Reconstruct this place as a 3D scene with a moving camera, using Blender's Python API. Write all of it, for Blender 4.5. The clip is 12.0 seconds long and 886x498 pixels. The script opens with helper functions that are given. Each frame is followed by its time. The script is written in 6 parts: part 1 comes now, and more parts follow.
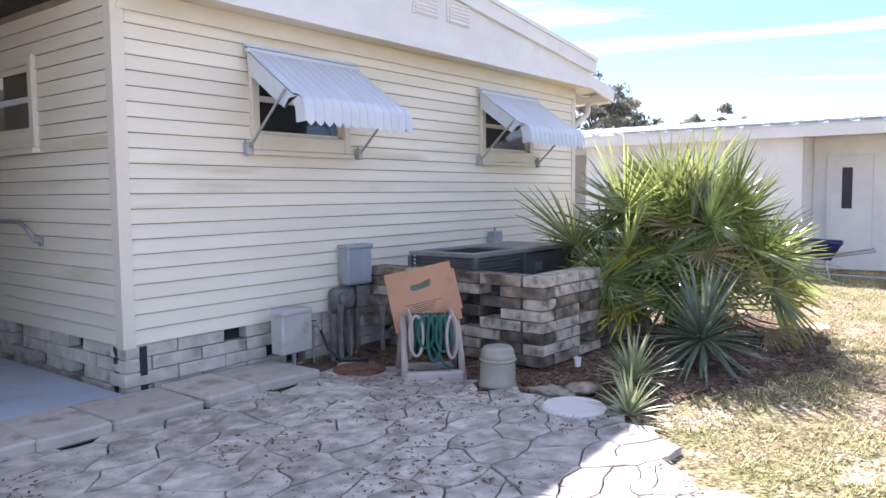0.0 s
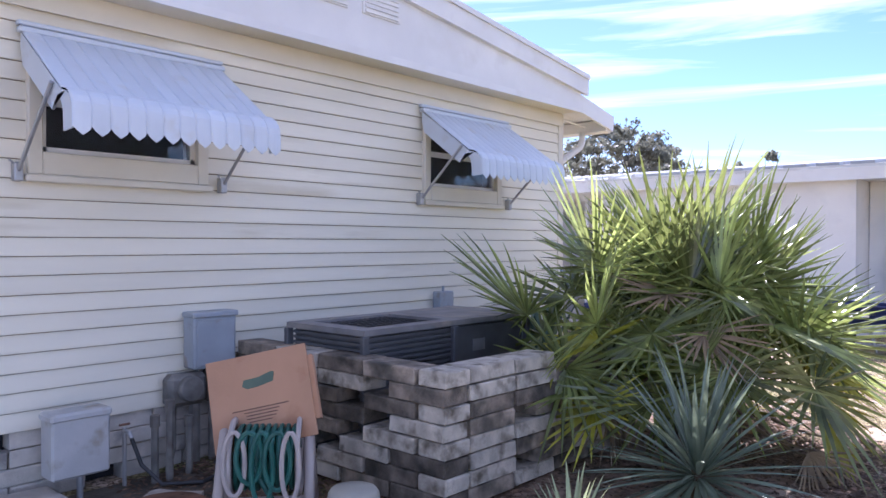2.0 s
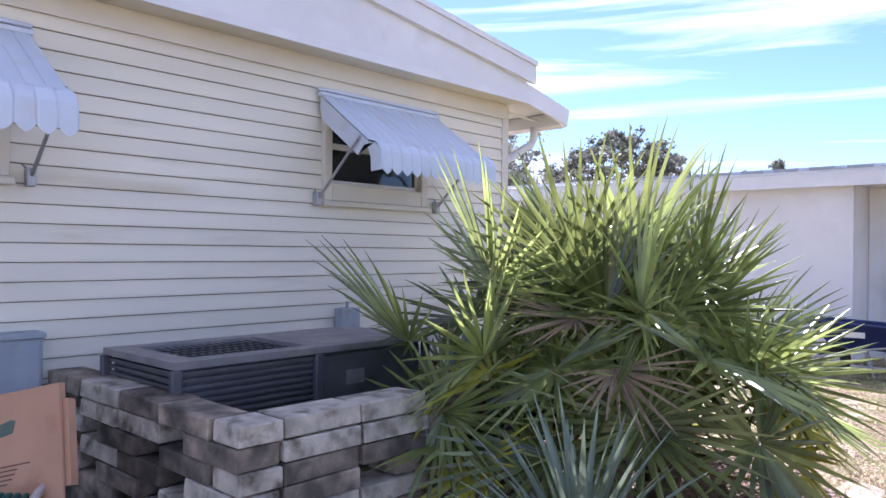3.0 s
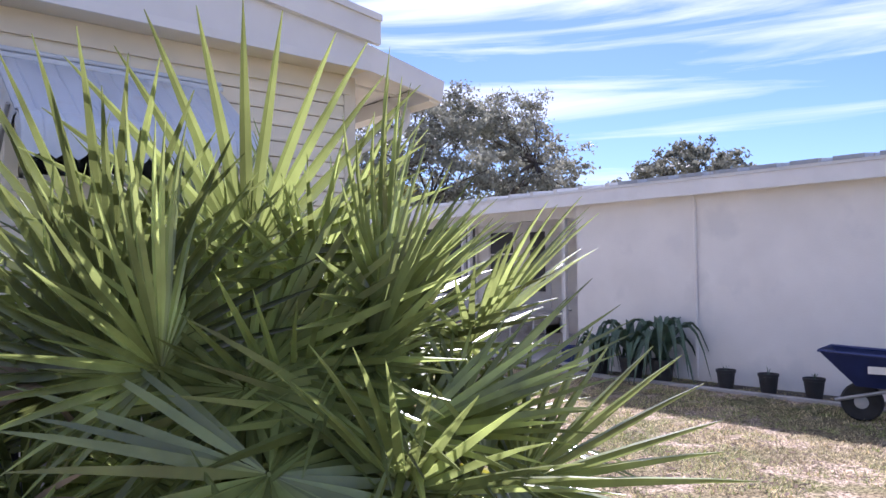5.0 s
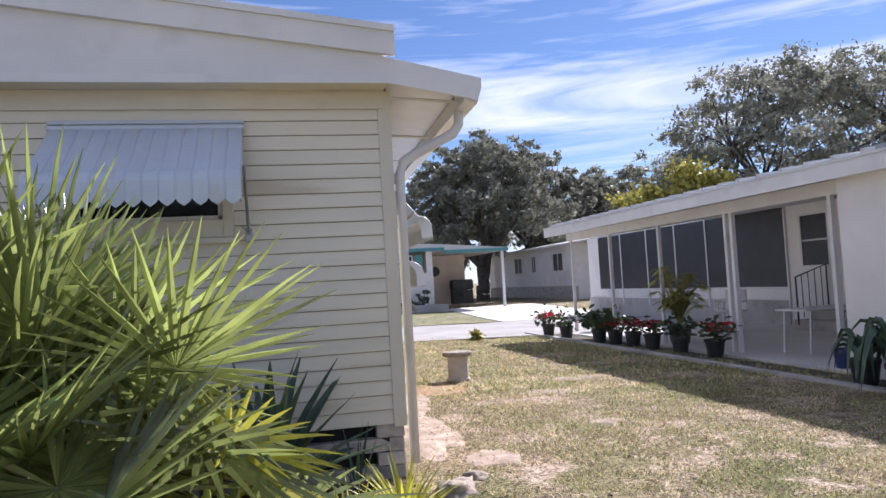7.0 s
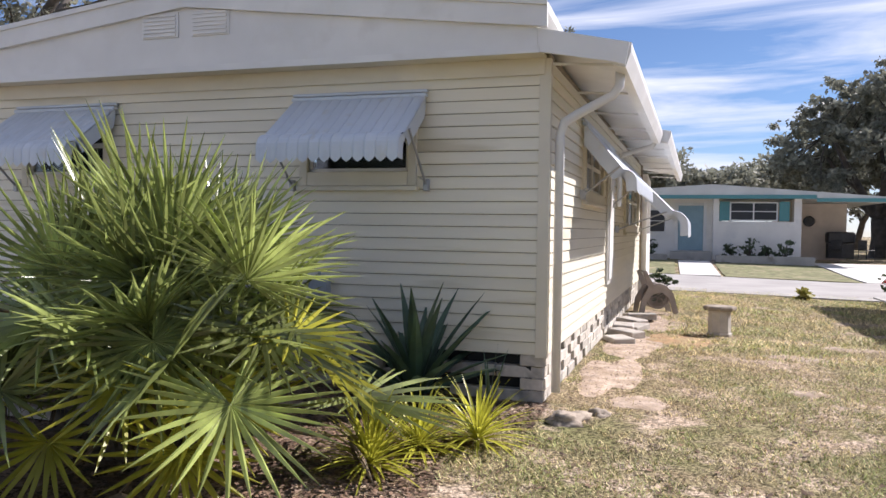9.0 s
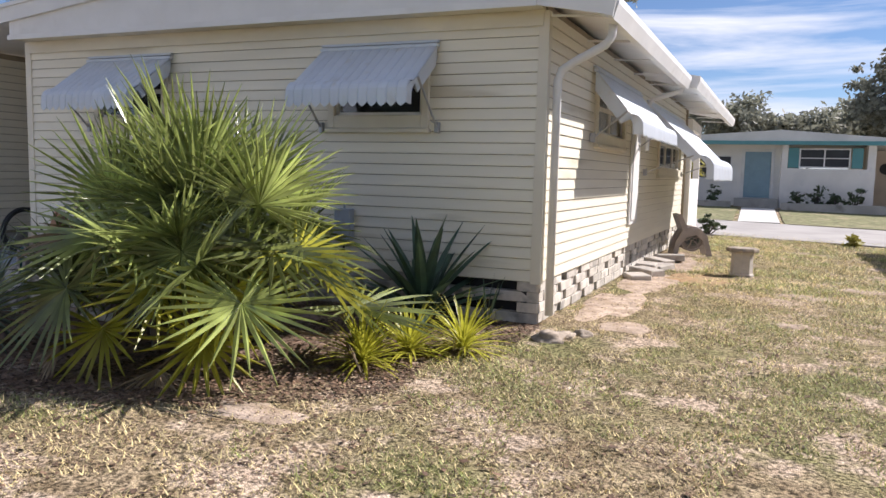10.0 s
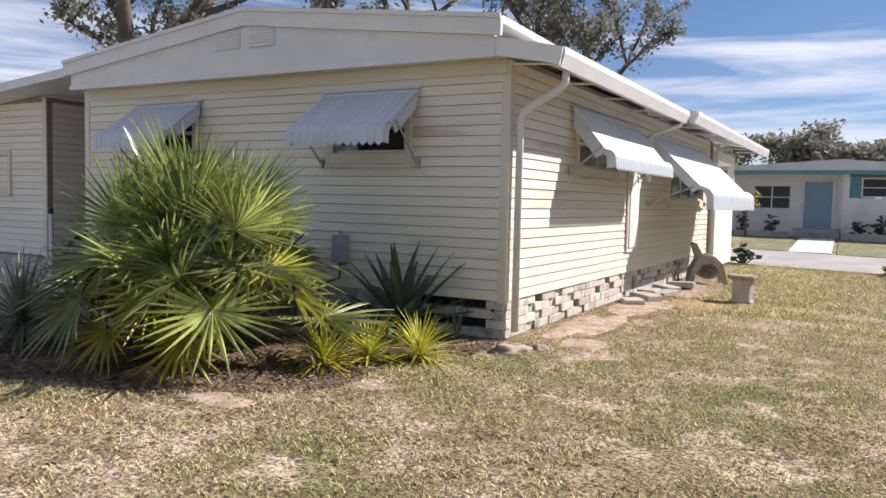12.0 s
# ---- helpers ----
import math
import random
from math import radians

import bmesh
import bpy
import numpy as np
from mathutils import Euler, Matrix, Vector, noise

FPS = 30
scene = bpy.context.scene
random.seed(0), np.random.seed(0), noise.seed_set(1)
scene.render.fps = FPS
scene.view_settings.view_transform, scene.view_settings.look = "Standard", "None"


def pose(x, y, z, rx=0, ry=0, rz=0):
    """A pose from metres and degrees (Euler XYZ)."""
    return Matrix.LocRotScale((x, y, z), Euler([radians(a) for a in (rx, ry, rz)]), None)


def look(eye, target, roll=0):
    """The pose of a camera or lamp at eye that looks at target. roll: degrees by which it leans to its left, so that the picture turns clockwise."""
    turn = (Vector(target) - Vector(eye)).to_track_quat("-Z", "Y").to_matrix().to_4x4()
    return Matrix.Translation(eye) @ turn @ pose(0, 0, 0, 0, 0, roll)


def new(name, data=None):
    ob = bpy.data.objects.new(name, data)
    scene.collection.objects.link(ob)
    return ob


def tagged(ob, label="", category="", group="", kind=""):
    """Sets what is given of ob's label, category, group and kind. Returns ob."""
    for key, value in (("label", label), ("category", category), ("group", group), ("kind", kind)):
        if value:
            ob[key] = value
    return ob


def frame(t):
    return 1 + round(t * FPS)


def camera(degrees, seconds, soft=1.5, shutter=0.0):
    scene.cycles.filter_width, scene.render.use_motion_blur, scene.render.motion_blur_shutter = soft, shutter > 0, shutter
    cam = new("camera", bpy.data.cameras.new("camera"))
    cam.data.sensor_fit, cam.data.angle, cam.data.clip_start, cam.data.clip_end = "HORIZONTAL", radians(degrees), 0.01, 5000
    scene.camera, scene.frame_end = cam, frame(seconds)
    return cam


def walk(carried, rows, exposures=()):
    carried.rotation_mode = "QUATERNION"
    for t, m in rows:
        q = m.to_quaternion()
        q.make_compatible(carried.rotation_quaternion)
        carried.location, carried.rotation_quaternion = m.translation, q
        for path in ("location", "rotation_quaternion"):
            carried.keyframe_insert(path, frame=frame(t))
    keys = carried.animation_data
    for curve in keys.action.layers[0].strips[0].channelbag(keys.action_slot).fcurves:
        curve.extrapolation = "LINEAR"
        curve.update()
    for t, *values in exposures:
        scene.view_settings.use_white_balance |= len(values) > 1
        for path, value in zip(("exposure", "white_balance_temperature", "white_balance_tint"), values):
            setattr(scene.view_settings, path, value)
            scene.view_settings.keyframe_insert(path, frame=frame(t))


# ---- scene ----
cam = camera(61.9, 12.0)

PATH = [
    (0, (-8.983, -4.759, 1.361), (-7.409, -3.534, 1.211), -0.5),
    (0.5, (-8.508, -4.626, 1.353), (-6.957, -3.368, 1.236), -0.4),
    (1, (-7.948, -4.531, 1.345), (-6.425, -3.237, 1.273), -0.3),
    (1.5, (-7.385, -4.376, 1.369), (-5.877, -3.063, 1.333), -0.1),
    (2, (-6.821, -4.298, 1.358), (-5.316, -2.98, 1.339), 0.2),
    (2.5, (-6.244, -4.253, 1.35), (-4.746, -2.928, 1.342), 0.5),
    (2.7, (-5.977, -4.249, 1.362), (-4.481, -2.92, 1.359), 0.6),
    (4.5, (-3.628, -4.273, 1.308), (-2.261, -2.815, 1.365), -0.3),
    (5, (-3.0, -4.399, 1.317), (-1.679, -2.898, 1.384), -0.5),
    (5.5, (-2.415, -4.639, 1.299), (-1.176, -3.069, 1.357), -0.8),
    (6, (-1.805, -4.838, 1.335), (-0.726, -3.155, 1.389), -1.6),
    (6.5, (-1.3, -5.139, 1.287), (-0.454, -3.328, 1.354), -2.3),
    (7, (-0.831, -5.278, 1.316), (-0.391, -3.329, 1.408), -3.3),
    (7.2, (-0.641, -5.373, 1.341), (-0.396, -3.393, 1.477), -3.6),
    (8.8, (0.756, -5.821, 1.365), (0.211, -3.898, 1.433), 0.1),
    (9, (0.947, -5.945, 1.359), (0.363, -4.033, 1.303), 0.8),
    (9.5, (1.325, -6.237, 1.342), (0.654, -4.36, 1.18), 1.5),
    (10, (1.733, -6.44, 1.31), (0.971, -4.603, 1.103), 1.4),
    (10.5, (2.116, -6.673, 1.312), (1.29, -4.866, 1.081), 1.6),
    (11, (2.479, -6.856, 1.327), (1.61, -5.068, 1.104), 1.5),
    (11.5, (2.828, -6.813, 1.313), (1.918, -5.042, 1.132), 1.4),
    (12, (2.954, -6.767, 1.333), (2.004, -5.011, 1.203), 1.3),
]

EXPOSURES = [(0, 2.12, 5780, 22), (1.5, 1.92, 5420, 29), (2.7, 1.88, 5380, 29), (4.5, 1.50, 5400, 31), (6.0, 1.18, 5480, 24), (7.2, 0.98, 5650, 22), (9.0, 0.93, 5900, 19), (12.0, 0.78, 6050, 17)]
walk(cam, [(t, look(eye, aim, roll)) for t, eye, aim, roll in PATH],
     exposures=EXPOSURES)

# ---- world and sun ----
SUN = Vector((0.86, 0.80, 1.0)).normalized()
world = bpy.data.worlds.new("world")
scene.world = world
world.use_nodes = True
wn, wl = world.node_tree.nodes, world.node_tree.links
sky = wn.new("ShaderNodeTexSky")
sky.sky_type, sky.sun_disc = "NISHITA", False
sky.sun_elevation, sky.sun_rotation = math.asin(SUN.z), math.atan2(SUN.x, SUN.y)
sky.altitude = 1200
sky.air_density, sky.dust_density, sky.ozone_density = 1.0, 0.3, 3.6
wc = wn.new("ShaderNodeTexCoord")
wm = wn.new("ShaderNodeMapping")
wm.inputs["Scale"].default_value = (1.0, 0.8, 12.0)
wm.inputs["Rotation"].default_value = (0.12, 0.1, 0.6)
cl = wn.new("ShaderNodeTexNoise")
cl.inputs["Scale"].default_value, cl.inputs["Detail"].default_value, cl.inputs["Roughness"].default_value = 1.7, 8, 0.56
cl.inputs["Distortion"].default_value = 0.6
cr = wn.new("ShaderNodeValToRGB")
cr.color_ramp.elements[0].position, cr.color_ramp.elements[1].position = 0.46, 0.68
cm = wn.new("ShaderNodeMix")
cm.data_type = "RGBA"
cm.inputs["B"].default_value = (10.2, 10.3, 10.5, 1)
wl.new(wc.outputs["Generated"], wm.inputs["Vector"])
wl.new(wm.outputs["Vector"], cl.inputs["Vector"])
wl.new(cl.outputs["Fac"], cr.inputs["Fac"])
wl.new(cr.outputs["Color"], cm.inputs["Factor"])
wl.new(sky.outputs["Color"], cm.inputs["A"])
wl.new(cm.outputs["Result"], wn["Background"].inputs["Color"])
wn["Background"].inputs["Strength"].default_value = 0.053
sun_data = bpy.data.lights.new("sun", "SUN")
sun_data.energy, sun_data.angle, sun_data.color = 4.5, radians(0.6), (1.0, 0.92, 0.80)
sun = new("sun", sun_data)
sun.matrix_world = look(SUN * 60, (0, 0, 0))

# ---- materials ----
MATS = {}


def mat(name, col, rough=0.7, metal=0.0, var=0.12, scale=6.0, bump=0.1, bscale=60.0, spot=None, spot_amt=0.0, spot_scale=2.0,
        rand=0.0, translucent=0.0, coat=0.0, stretch=(1, 1, 1), spec=0.5, island=0.0):
    """A surface of one colour with variation at two sizes, fine relief, and spots of a second colour."""
    m = bpy.data.materials.new(name)
    m.use_nodes = True
    n, l = m.node_tree.nodes, m.node_tree.links
    b = n["Principled BSDF"]
    tc = n.new("ShaderNodeTexCoord")
    mp = n.new("ShaderNodeMapping")
    mp.inputs["Scale"].default_value = stretch
    l.new(tc.outputs["Object"], mp.inputs["Vector"])
    oi = n.new("ShaderNodeObjectInfo")
    sh = n.new("ShaderNodeVectorMath")
    sh.operation = "MULTIPLY_ADD"
    l.new(oi.outputs["Random"], sh.inputs[0])
    sh.inputs[1].default_value = (37.0, 53.0, 19.0)
    l.new(mp.outputs["Vector"], sh.inputs[2])
    def noise_tex(s, detail=5):
        t = n.new("ShaderNodeTexNoise")
        t.inputs["Scale"].default_value, t.inputs["Detail"].default_value = s, detail
        l.new(sh.outputs["Vector"], t.inputs["Vector"])
        return t
    big, fine = noise_tex(scale), noise_tex(bscale)
    ramp = n.new("ShaderNodeValToRGB")
    dark = [max(0, c * (1 - var * 1.6)) for c in col]
    light = [min(1, c * (1 + var)) for c in col]
    ramp.color_ramp.elements[0].position, ramp.color_ramp.elements[0].color = 0.3, (*dark, 1)
    ramp.color_ramp.elements[1].position, ramp.color_ramp.elements[1].color = 0.7, (*light, 1)
    l.new(big.outputs["Fac"], ramp.inputs["Fac"])
    out = ramp.outputs["Color"]
    if spot:
        s = noise_tex(spot_scale, 8)
        sr = n.new("ShaderNodeValToRGB")
        sr.color_ramp.elements[0].position, sr.color_ramp.elements[1].position = 0.62 - spot_amt * 0.3, 0.70
        l.new(s.outputs["Fac"], sr.inputs["Fac"])
        mx = n.new("ShaderNodeMix")
        mx.data_type = "RGBA"
        mx.inputs["B"].default_value = (*spot, 1)
        l.new(sr.outputs["Color"], mx.inputs["Factor"])
        l.new(out, mx.inputs["A"])
        out = mx.outputs["Result"]
    if island:
        ge = n.new("ShaderNodeNewGeometry")
        im = n.new("ShaderNodeMapRange")
        im.inputs["To Min"].default_value, im.inputs["To Max"].default_value = 1 - island, 1 + island
        l.new(ge.outputs["Random Per Island"], im.inputs["Value"])
        ih = n.new("ShaderNodeHueSaturation")
        l.new(im.outputs["Result"], ih.inputs["Value"])
        l.new(out, ih.inputs["Color"])
        out = ih.outputs["Color"]
    if rand:
        mr = n.new("ShaderNodeMapRange")
        mr.inputs["To Min"].default_value, mr.inputs["To Max"].default_value = 1 - rand, 1 + rand
        l.new(oi.outputs["Random"], mr.inputs["Value"])
        hv = n.new("ShaderNodeHueSaturation")
        l.new(mr.outputs["Result"], hv.inputs["Value"])
        l.new(out, hv.inputs["Color"])
        out = hv.outputs["Color"]
    l.new(out, b.inputs["Base Color"])
    b.inputs["Roughness"].default_value, b.inputs["Metallic"].default_value = rough, metal
    b.inputs["Specular IOR Level"].default_value = spec
    b.inputs["Coat Weight"].default_value = coat
    if bump:
        bp = n.new("ShaderNodeBump")
        bp.inputs["Strength"].default_value, bp.inputs["Distance"].default_value = bump, 0.01
        l.new(fine.outputs["Fac"], bp.inputs["Height"])
        l.new(bp.outputs["Normal"], b.inputs["Normal"])
    if translucent:
        tr = n.new("ShaderNodeBsdfTranslucent")
        l.new(out, tr.inputs["Color"])
        ms = n.new("ShaderNodeMixShader")
        ms.inputs["Fac"].default_value = translucent
        l.new(b.outputs["BSDF"], ms.inputs[1])
        l.new(tr.outputs["BSDF"], ms.inputs[2])
        l.new(ms.outputs["Shader"], n["Material Output"].inputs["Surface"])
    MATS[name] = m
    return m


SIDING = mat("cream_vinyl", (0.77, 0.72, 0.585), 0.5, var=0.05, scale=1.3, bump=0.12, bscale=25, stretch=(0.4, 1, 3), rand=0.03, spot=(0.60, 0.54, 0.40), spot_amt=0.06, spot_scale=1.2)
# brown of the wall cores, with the shadow line under each lap put into it
SHADEBROWN = mat("lap_shade_brown", (0.30, 0.25, 0.18), 0.9)
WHITE = mat("white_paint", (0.74, 0.73, 0.71), 0.5, var=0.05, scale=2.0, bump=0.05, spot=(0.68, 0.665, 0.635), spot_amt=0.15, spot_scale=3)
TRIM = mat("cream_trim", (0.70, 0.65, 0.53), 0.5, var=0.05, scale=2.0, bump=0.05)
ALU = mat("white_aluminium", (0.58, 0.62, 0.67), 0.38, var=0.04, scale=3.0, bump=0.04, spot=(0.54, 0.55, 0.55), spot_amt=0.1, spot_scale=5, rand=0.03)
STEEL = mat("grey_steel", (0.42, 0.42, 0.42), 0.45, 0.6, var=0.1)
GREYBOX = mat("grey_enamel", (0.32, 0.35, 0.38), 0.5, var=0.08, scale=4, spot=(0.25, 0.22, 0.18), spot_amt=0.15, spot_scale=6)
OLDGREY = mat("weathered_grey_metal", (0.21, 0.20, 0.18), 0.75, 0.2, var=0.25, scale=9, spot=(0.13, 0.11, 0.09), spot_amt=0.4, spot_scale=8)
LTBOX = mat("light_grey_enamel", (0.45, 0.45, 0.44), 0.55, var=0.08, scale=4, spot=(0.30, 0.26, 0.2), spot_amt=0.15, spot_scale=6)
BLOCK = mat("concrete_block", (0.56, 0.52, 0.455), 0.95, var=0.18, scale=7, bump=0.5, bscale=90, rand=0.14, spot=(0.24, 0.23, 0.21), spot_amt=0.2, spot_scale=4)
OLDTAN = mat("tan_weathered_block", (0.52, 0.465, 0.38), 0.95, var=0.25, scale=8, bump=0.8, bscale=60, spot=(0.12, 0.10, 0.07), spot_amt=0.35, spot_scale=9)
OLDBLOCK = mat("weathered_block", (0.29, 0.235, 0.178), 0.95, var=0.4, scale=7, bump=0.9, bscale=60, rand=0.5, spot=(0.06, 0.055, 0.042), spot_amt=0.75, spot_scale=8)
SAND = mat("bare_sand", (0.48, 0.375, 0.29), 1.0, var=0.28, scale=12, bump=1.0, bscale=40, spot=(0.27, 0.20, 0.13), spot_amt=0.6, spot_scale=6)
RUSTSAND = mat("rust_stained_sand", (0.40, 0.25, 0.125), 1.0, var=0.3, scale=9, bump=1.0, bscale=40, spot=(0.30, 0.24, 0.12), spot_amt=0.6, spot_scale=5)
MULCH = mat("leafy_mulch", (0.29, 0.20, 0.14), 1.0, var=0.35, scale=14, bump=1.0, bscale=40, spot=(0.42, 0.33, 0.25), spot_amt=0.3, spot_scale=2.5)
CONCRETE = mat("concrete", (0.45, 0.43, 0.40), 0.9, var=0.12, scale=1.5, bump=0.3, bscale=80, spot=(0.28, 0.26, 0.23), spot_amt=0.2, spot_scale=2)
FLAG = mat("flagstone", (0.52, 0.475, 0.42), 0.88, var=0.22, scale=8, bump=1.0, bscale=22, rand=0.10, spot=(0.24, 0.215, 0.18), spot_amt=0.65, spot_scale=7)
FLOORBLUE = mat("blue_grey_floor_paint", (0.36, 0.42, 0.50), 0.6, var=0.08, scale=2, bump=0.1, spot=(0.3, 0.3, 0.3), spot_amt=0.15, spot_scale=3)
JOINT = mat("joint_soil", (0.10, 0.085, 0.065), 1.0, var=0.3, scale=8, bump=0.6)
ROOFMETAL = mat("white_metal_roof", (0.62, 0.62, 0.60), 0.45, 0.2, var=0.08, scale=1)
DARKMETAL = mat("dark_unit_metal", (0.115, 0.115, 0.12), 0.55, 0.3, var=0.15, scale=5)
UNITTOP = mat("unit_lid", (0.23, 0.22, 0.22), 0.6, 0.2, var=0.15, scale=5, spot=(0.33, 0.29, 0.25), spot_amt=0.3, spot_scale=6)
CARD = mat("cardboard", (0.45, 0.255, 0.15), 0.9, var=0.08, scale=3, bump=0.1, spot=(0.36, 0.18, 0.1), spot_amt=0.15, spot_scale=5)
CARDINK = mat("green_print", (0.10, 0.14, 0.10), 0.8)
CARDLINE = mat("dark_print", (0.16, 0.09, 0.06), 0.8)
HOSE = mat("green_hose", (0.02, 0.11, 0.085), 0.45, var=0.2, scale=10)
REELPL = mat("taupe_plastic", (0.44, 0.38, 0.34), 0.55, var=0.1, scale=5)
BUCKET = mat("pale_plastic", (0.33, 0.315, 0.26), 0.5, var=0.1, scale=5, spot=(0.34, 0.31, 0.25), spot_amt=0.2, spot_scale=7)
PALM = mat("palm_leaf", (0.31, 0.36, 0.11), 0.25, var=0.35, scale=4, bump=0.1, rand=0.45, translucent=0.40, spec=0.9, island=0.35)
PALMY = mat("yellowing_leaf", (0.50, 0.48, 0.05), 0.4, var=0.25, scale=5, bump=0.1, rand=0.25, translucent=0.4)
PALMD = mat("dead_leaf", (0.30, 0.22, 0.13), 0.8, var=0.25, scale=6, rand=0.25, translucent=0.2)
TRUNK = mat("palm_trunk", (0.16, 0.115, 0.075), 0.95, var=0.35, scale=14, bump=0.9, bscale=30)
YUCCA = mat("yucca_leaf", (0.19, 0.235, 0.16), 0.42, var=0.2, scale=5, rand=0.2, translucent=0.2)
PALEYUCCA = mat("pale_yucca_leaf", (0.36, 0.40, 0.22), 0.45, var=0.25, scale=6, rand=0.2, translucent=0.25)
AGAVE = mat("agave_leaf", (0.075, 0.125, 0.075), 0.45, var=0.2, scale=6, rand=0.15, translucent=0.08)
BROM = mat("bright_green_leaf", (0.54, 0.53, 0.06), 0.4, var=0.25, scale=8, rand=0.2, translucent=0.4)
OAKLEAF = mat("oak_foliage", (0.29, 0.295, 0.23), 0.6, var=0.3, scale=0.8, bump=0, rand=0.15, translucent=0.3, island=0.2, spec=0.2)
OAKLIGHT = mat("yellow_green_foliage", (0.40, 0.37, 0.085), 0.55, var=0.3, scale=1.5, bump=0, translucent=0.35)
BARK = mat("oak_bark", (0.10, 0.086, 0.073), 0.95, var=0.3, scale=3, bump=0.9, bscale=12)
LITTER = mat("leaf_litter", (0.17, 0.105, 0.065), 0.9, var=0.4, scale=20, rand=0.2, island=0.5)
GRASSM = mat("dry_grass", (0.59, 0.49, 0.25), 0.7, var=0.2, scale=1.3, bump=0, translucent=0.2, island=0.8)
GRASSG = mat("green_grass", (0.36, 0.40, 0.12), 0.6, var=0.2, scale=1.6, bump=0, translucent=0.25, island=0.6)
VERGE = mat("clipped_turf", (0.19, 0.19, 0.085), 1.0, var=0.3, scale=5, bump=0.8, bscale=40, spot=(0.34, 0.28, 0.17), spot_amt=0.3, spot_scale=1.5)
ASPHALT = mat("pale_asphalt", (0.36, 0.34, 0.32), 0.9, var=0.1, scale=0.8, bump=0.3, bscale=60, spot=(0.27, 0.26, 0.25), spot_amt=0.2, spot_scale=0.7)
DRIVE = mat("white_concrete", (0.62, 0.60, 0.57), 0.85, var=0.06, scale=0.8, bump=0.1)
STUCCO = mat("white_stucco", (0.81, 0.785, 0.745), 0.8, var=0.05, scale=1.2, bump=0.25, bscale=50, spot=(0.72, 0.705, 0.68), spot_amt=0.15, spot_scale=1.5)
TEAL = mat("teal_paint", (0.10, 0.28, 0.30), 0.5, var=0.05, scale=3)
BLUEGREY = mat("blue_grey_paint", (0.24, 0.36, 0.42), 0.5, var=0.05, scale=3)
TAN = mat("tan_paint", (0.60, 0.52, 0.44), 0.7, var=0.06, scale=2)
BLACK = mat("black_plastic", (0.03, 0.03, 0.032), 0.5, var=0.2)
BLUEP = mat("dark_blue_plastic", (0.035, 0.05, 0.16), 0.4, var=0.15, scale=4)
RUBBER = mat("rubber", (0.03, 0.03, 0.03), 0.8, var=0.2)
REDFL = mat("red_petals", (0.55, 0.04, 0.06), 0.6, var=0.25, scale=20, translucent=0.3)
SHRUB = mat("shrub_leaf", (0.085, 0.115, 0.055), 0.5, var=0.35, scale=6, translucent=0.25)
# near-black for sheets that put the darkness of unlit spaces into colour
UNLIT = mat("unlit_space", (0.03, 0.03, 0.035), 0.9)
ROCK = mat("field_stone", (0.36, 0.30, 0.235), 0.95, var=0.25, scale=9, bump=0.9, bscale=30, spot=(0.18, 0.16, 0.13), spot_amt=0.4, spot_scale=8)
RUST = mat("rusted_iron", (0.20, 0.10, 0.06), 0.8, 0.3, var=0.3, scale=12)
COPING = mat("patio_slab", (0.46, 0.42, 0.37), 0.9, var=0.12, scale=5, bump=0.4, bscale=60, rand=0.07, spot=(0.28, 0.25, 0.21), spot_amt=0.25, spot_scale=5)
GLASS = bpy.data.materials.new("window_glass")
GLASS.use_nodes = True
gb = GLASS.node_tree.nodes["Principled BSDF"]
gb.inputs["Base Color"].default_value = (0.72, 0.77, 0.80, 1)
gb.inputs["Roughness"].default_value, gb.inputs["Transmission Weight"].default_value = 0.03, 1.0
SCREEN = mat("dark_screen", (0.035, 0.036, 0.04), 0.35, var=0.15, scale=2, spec=0.4)


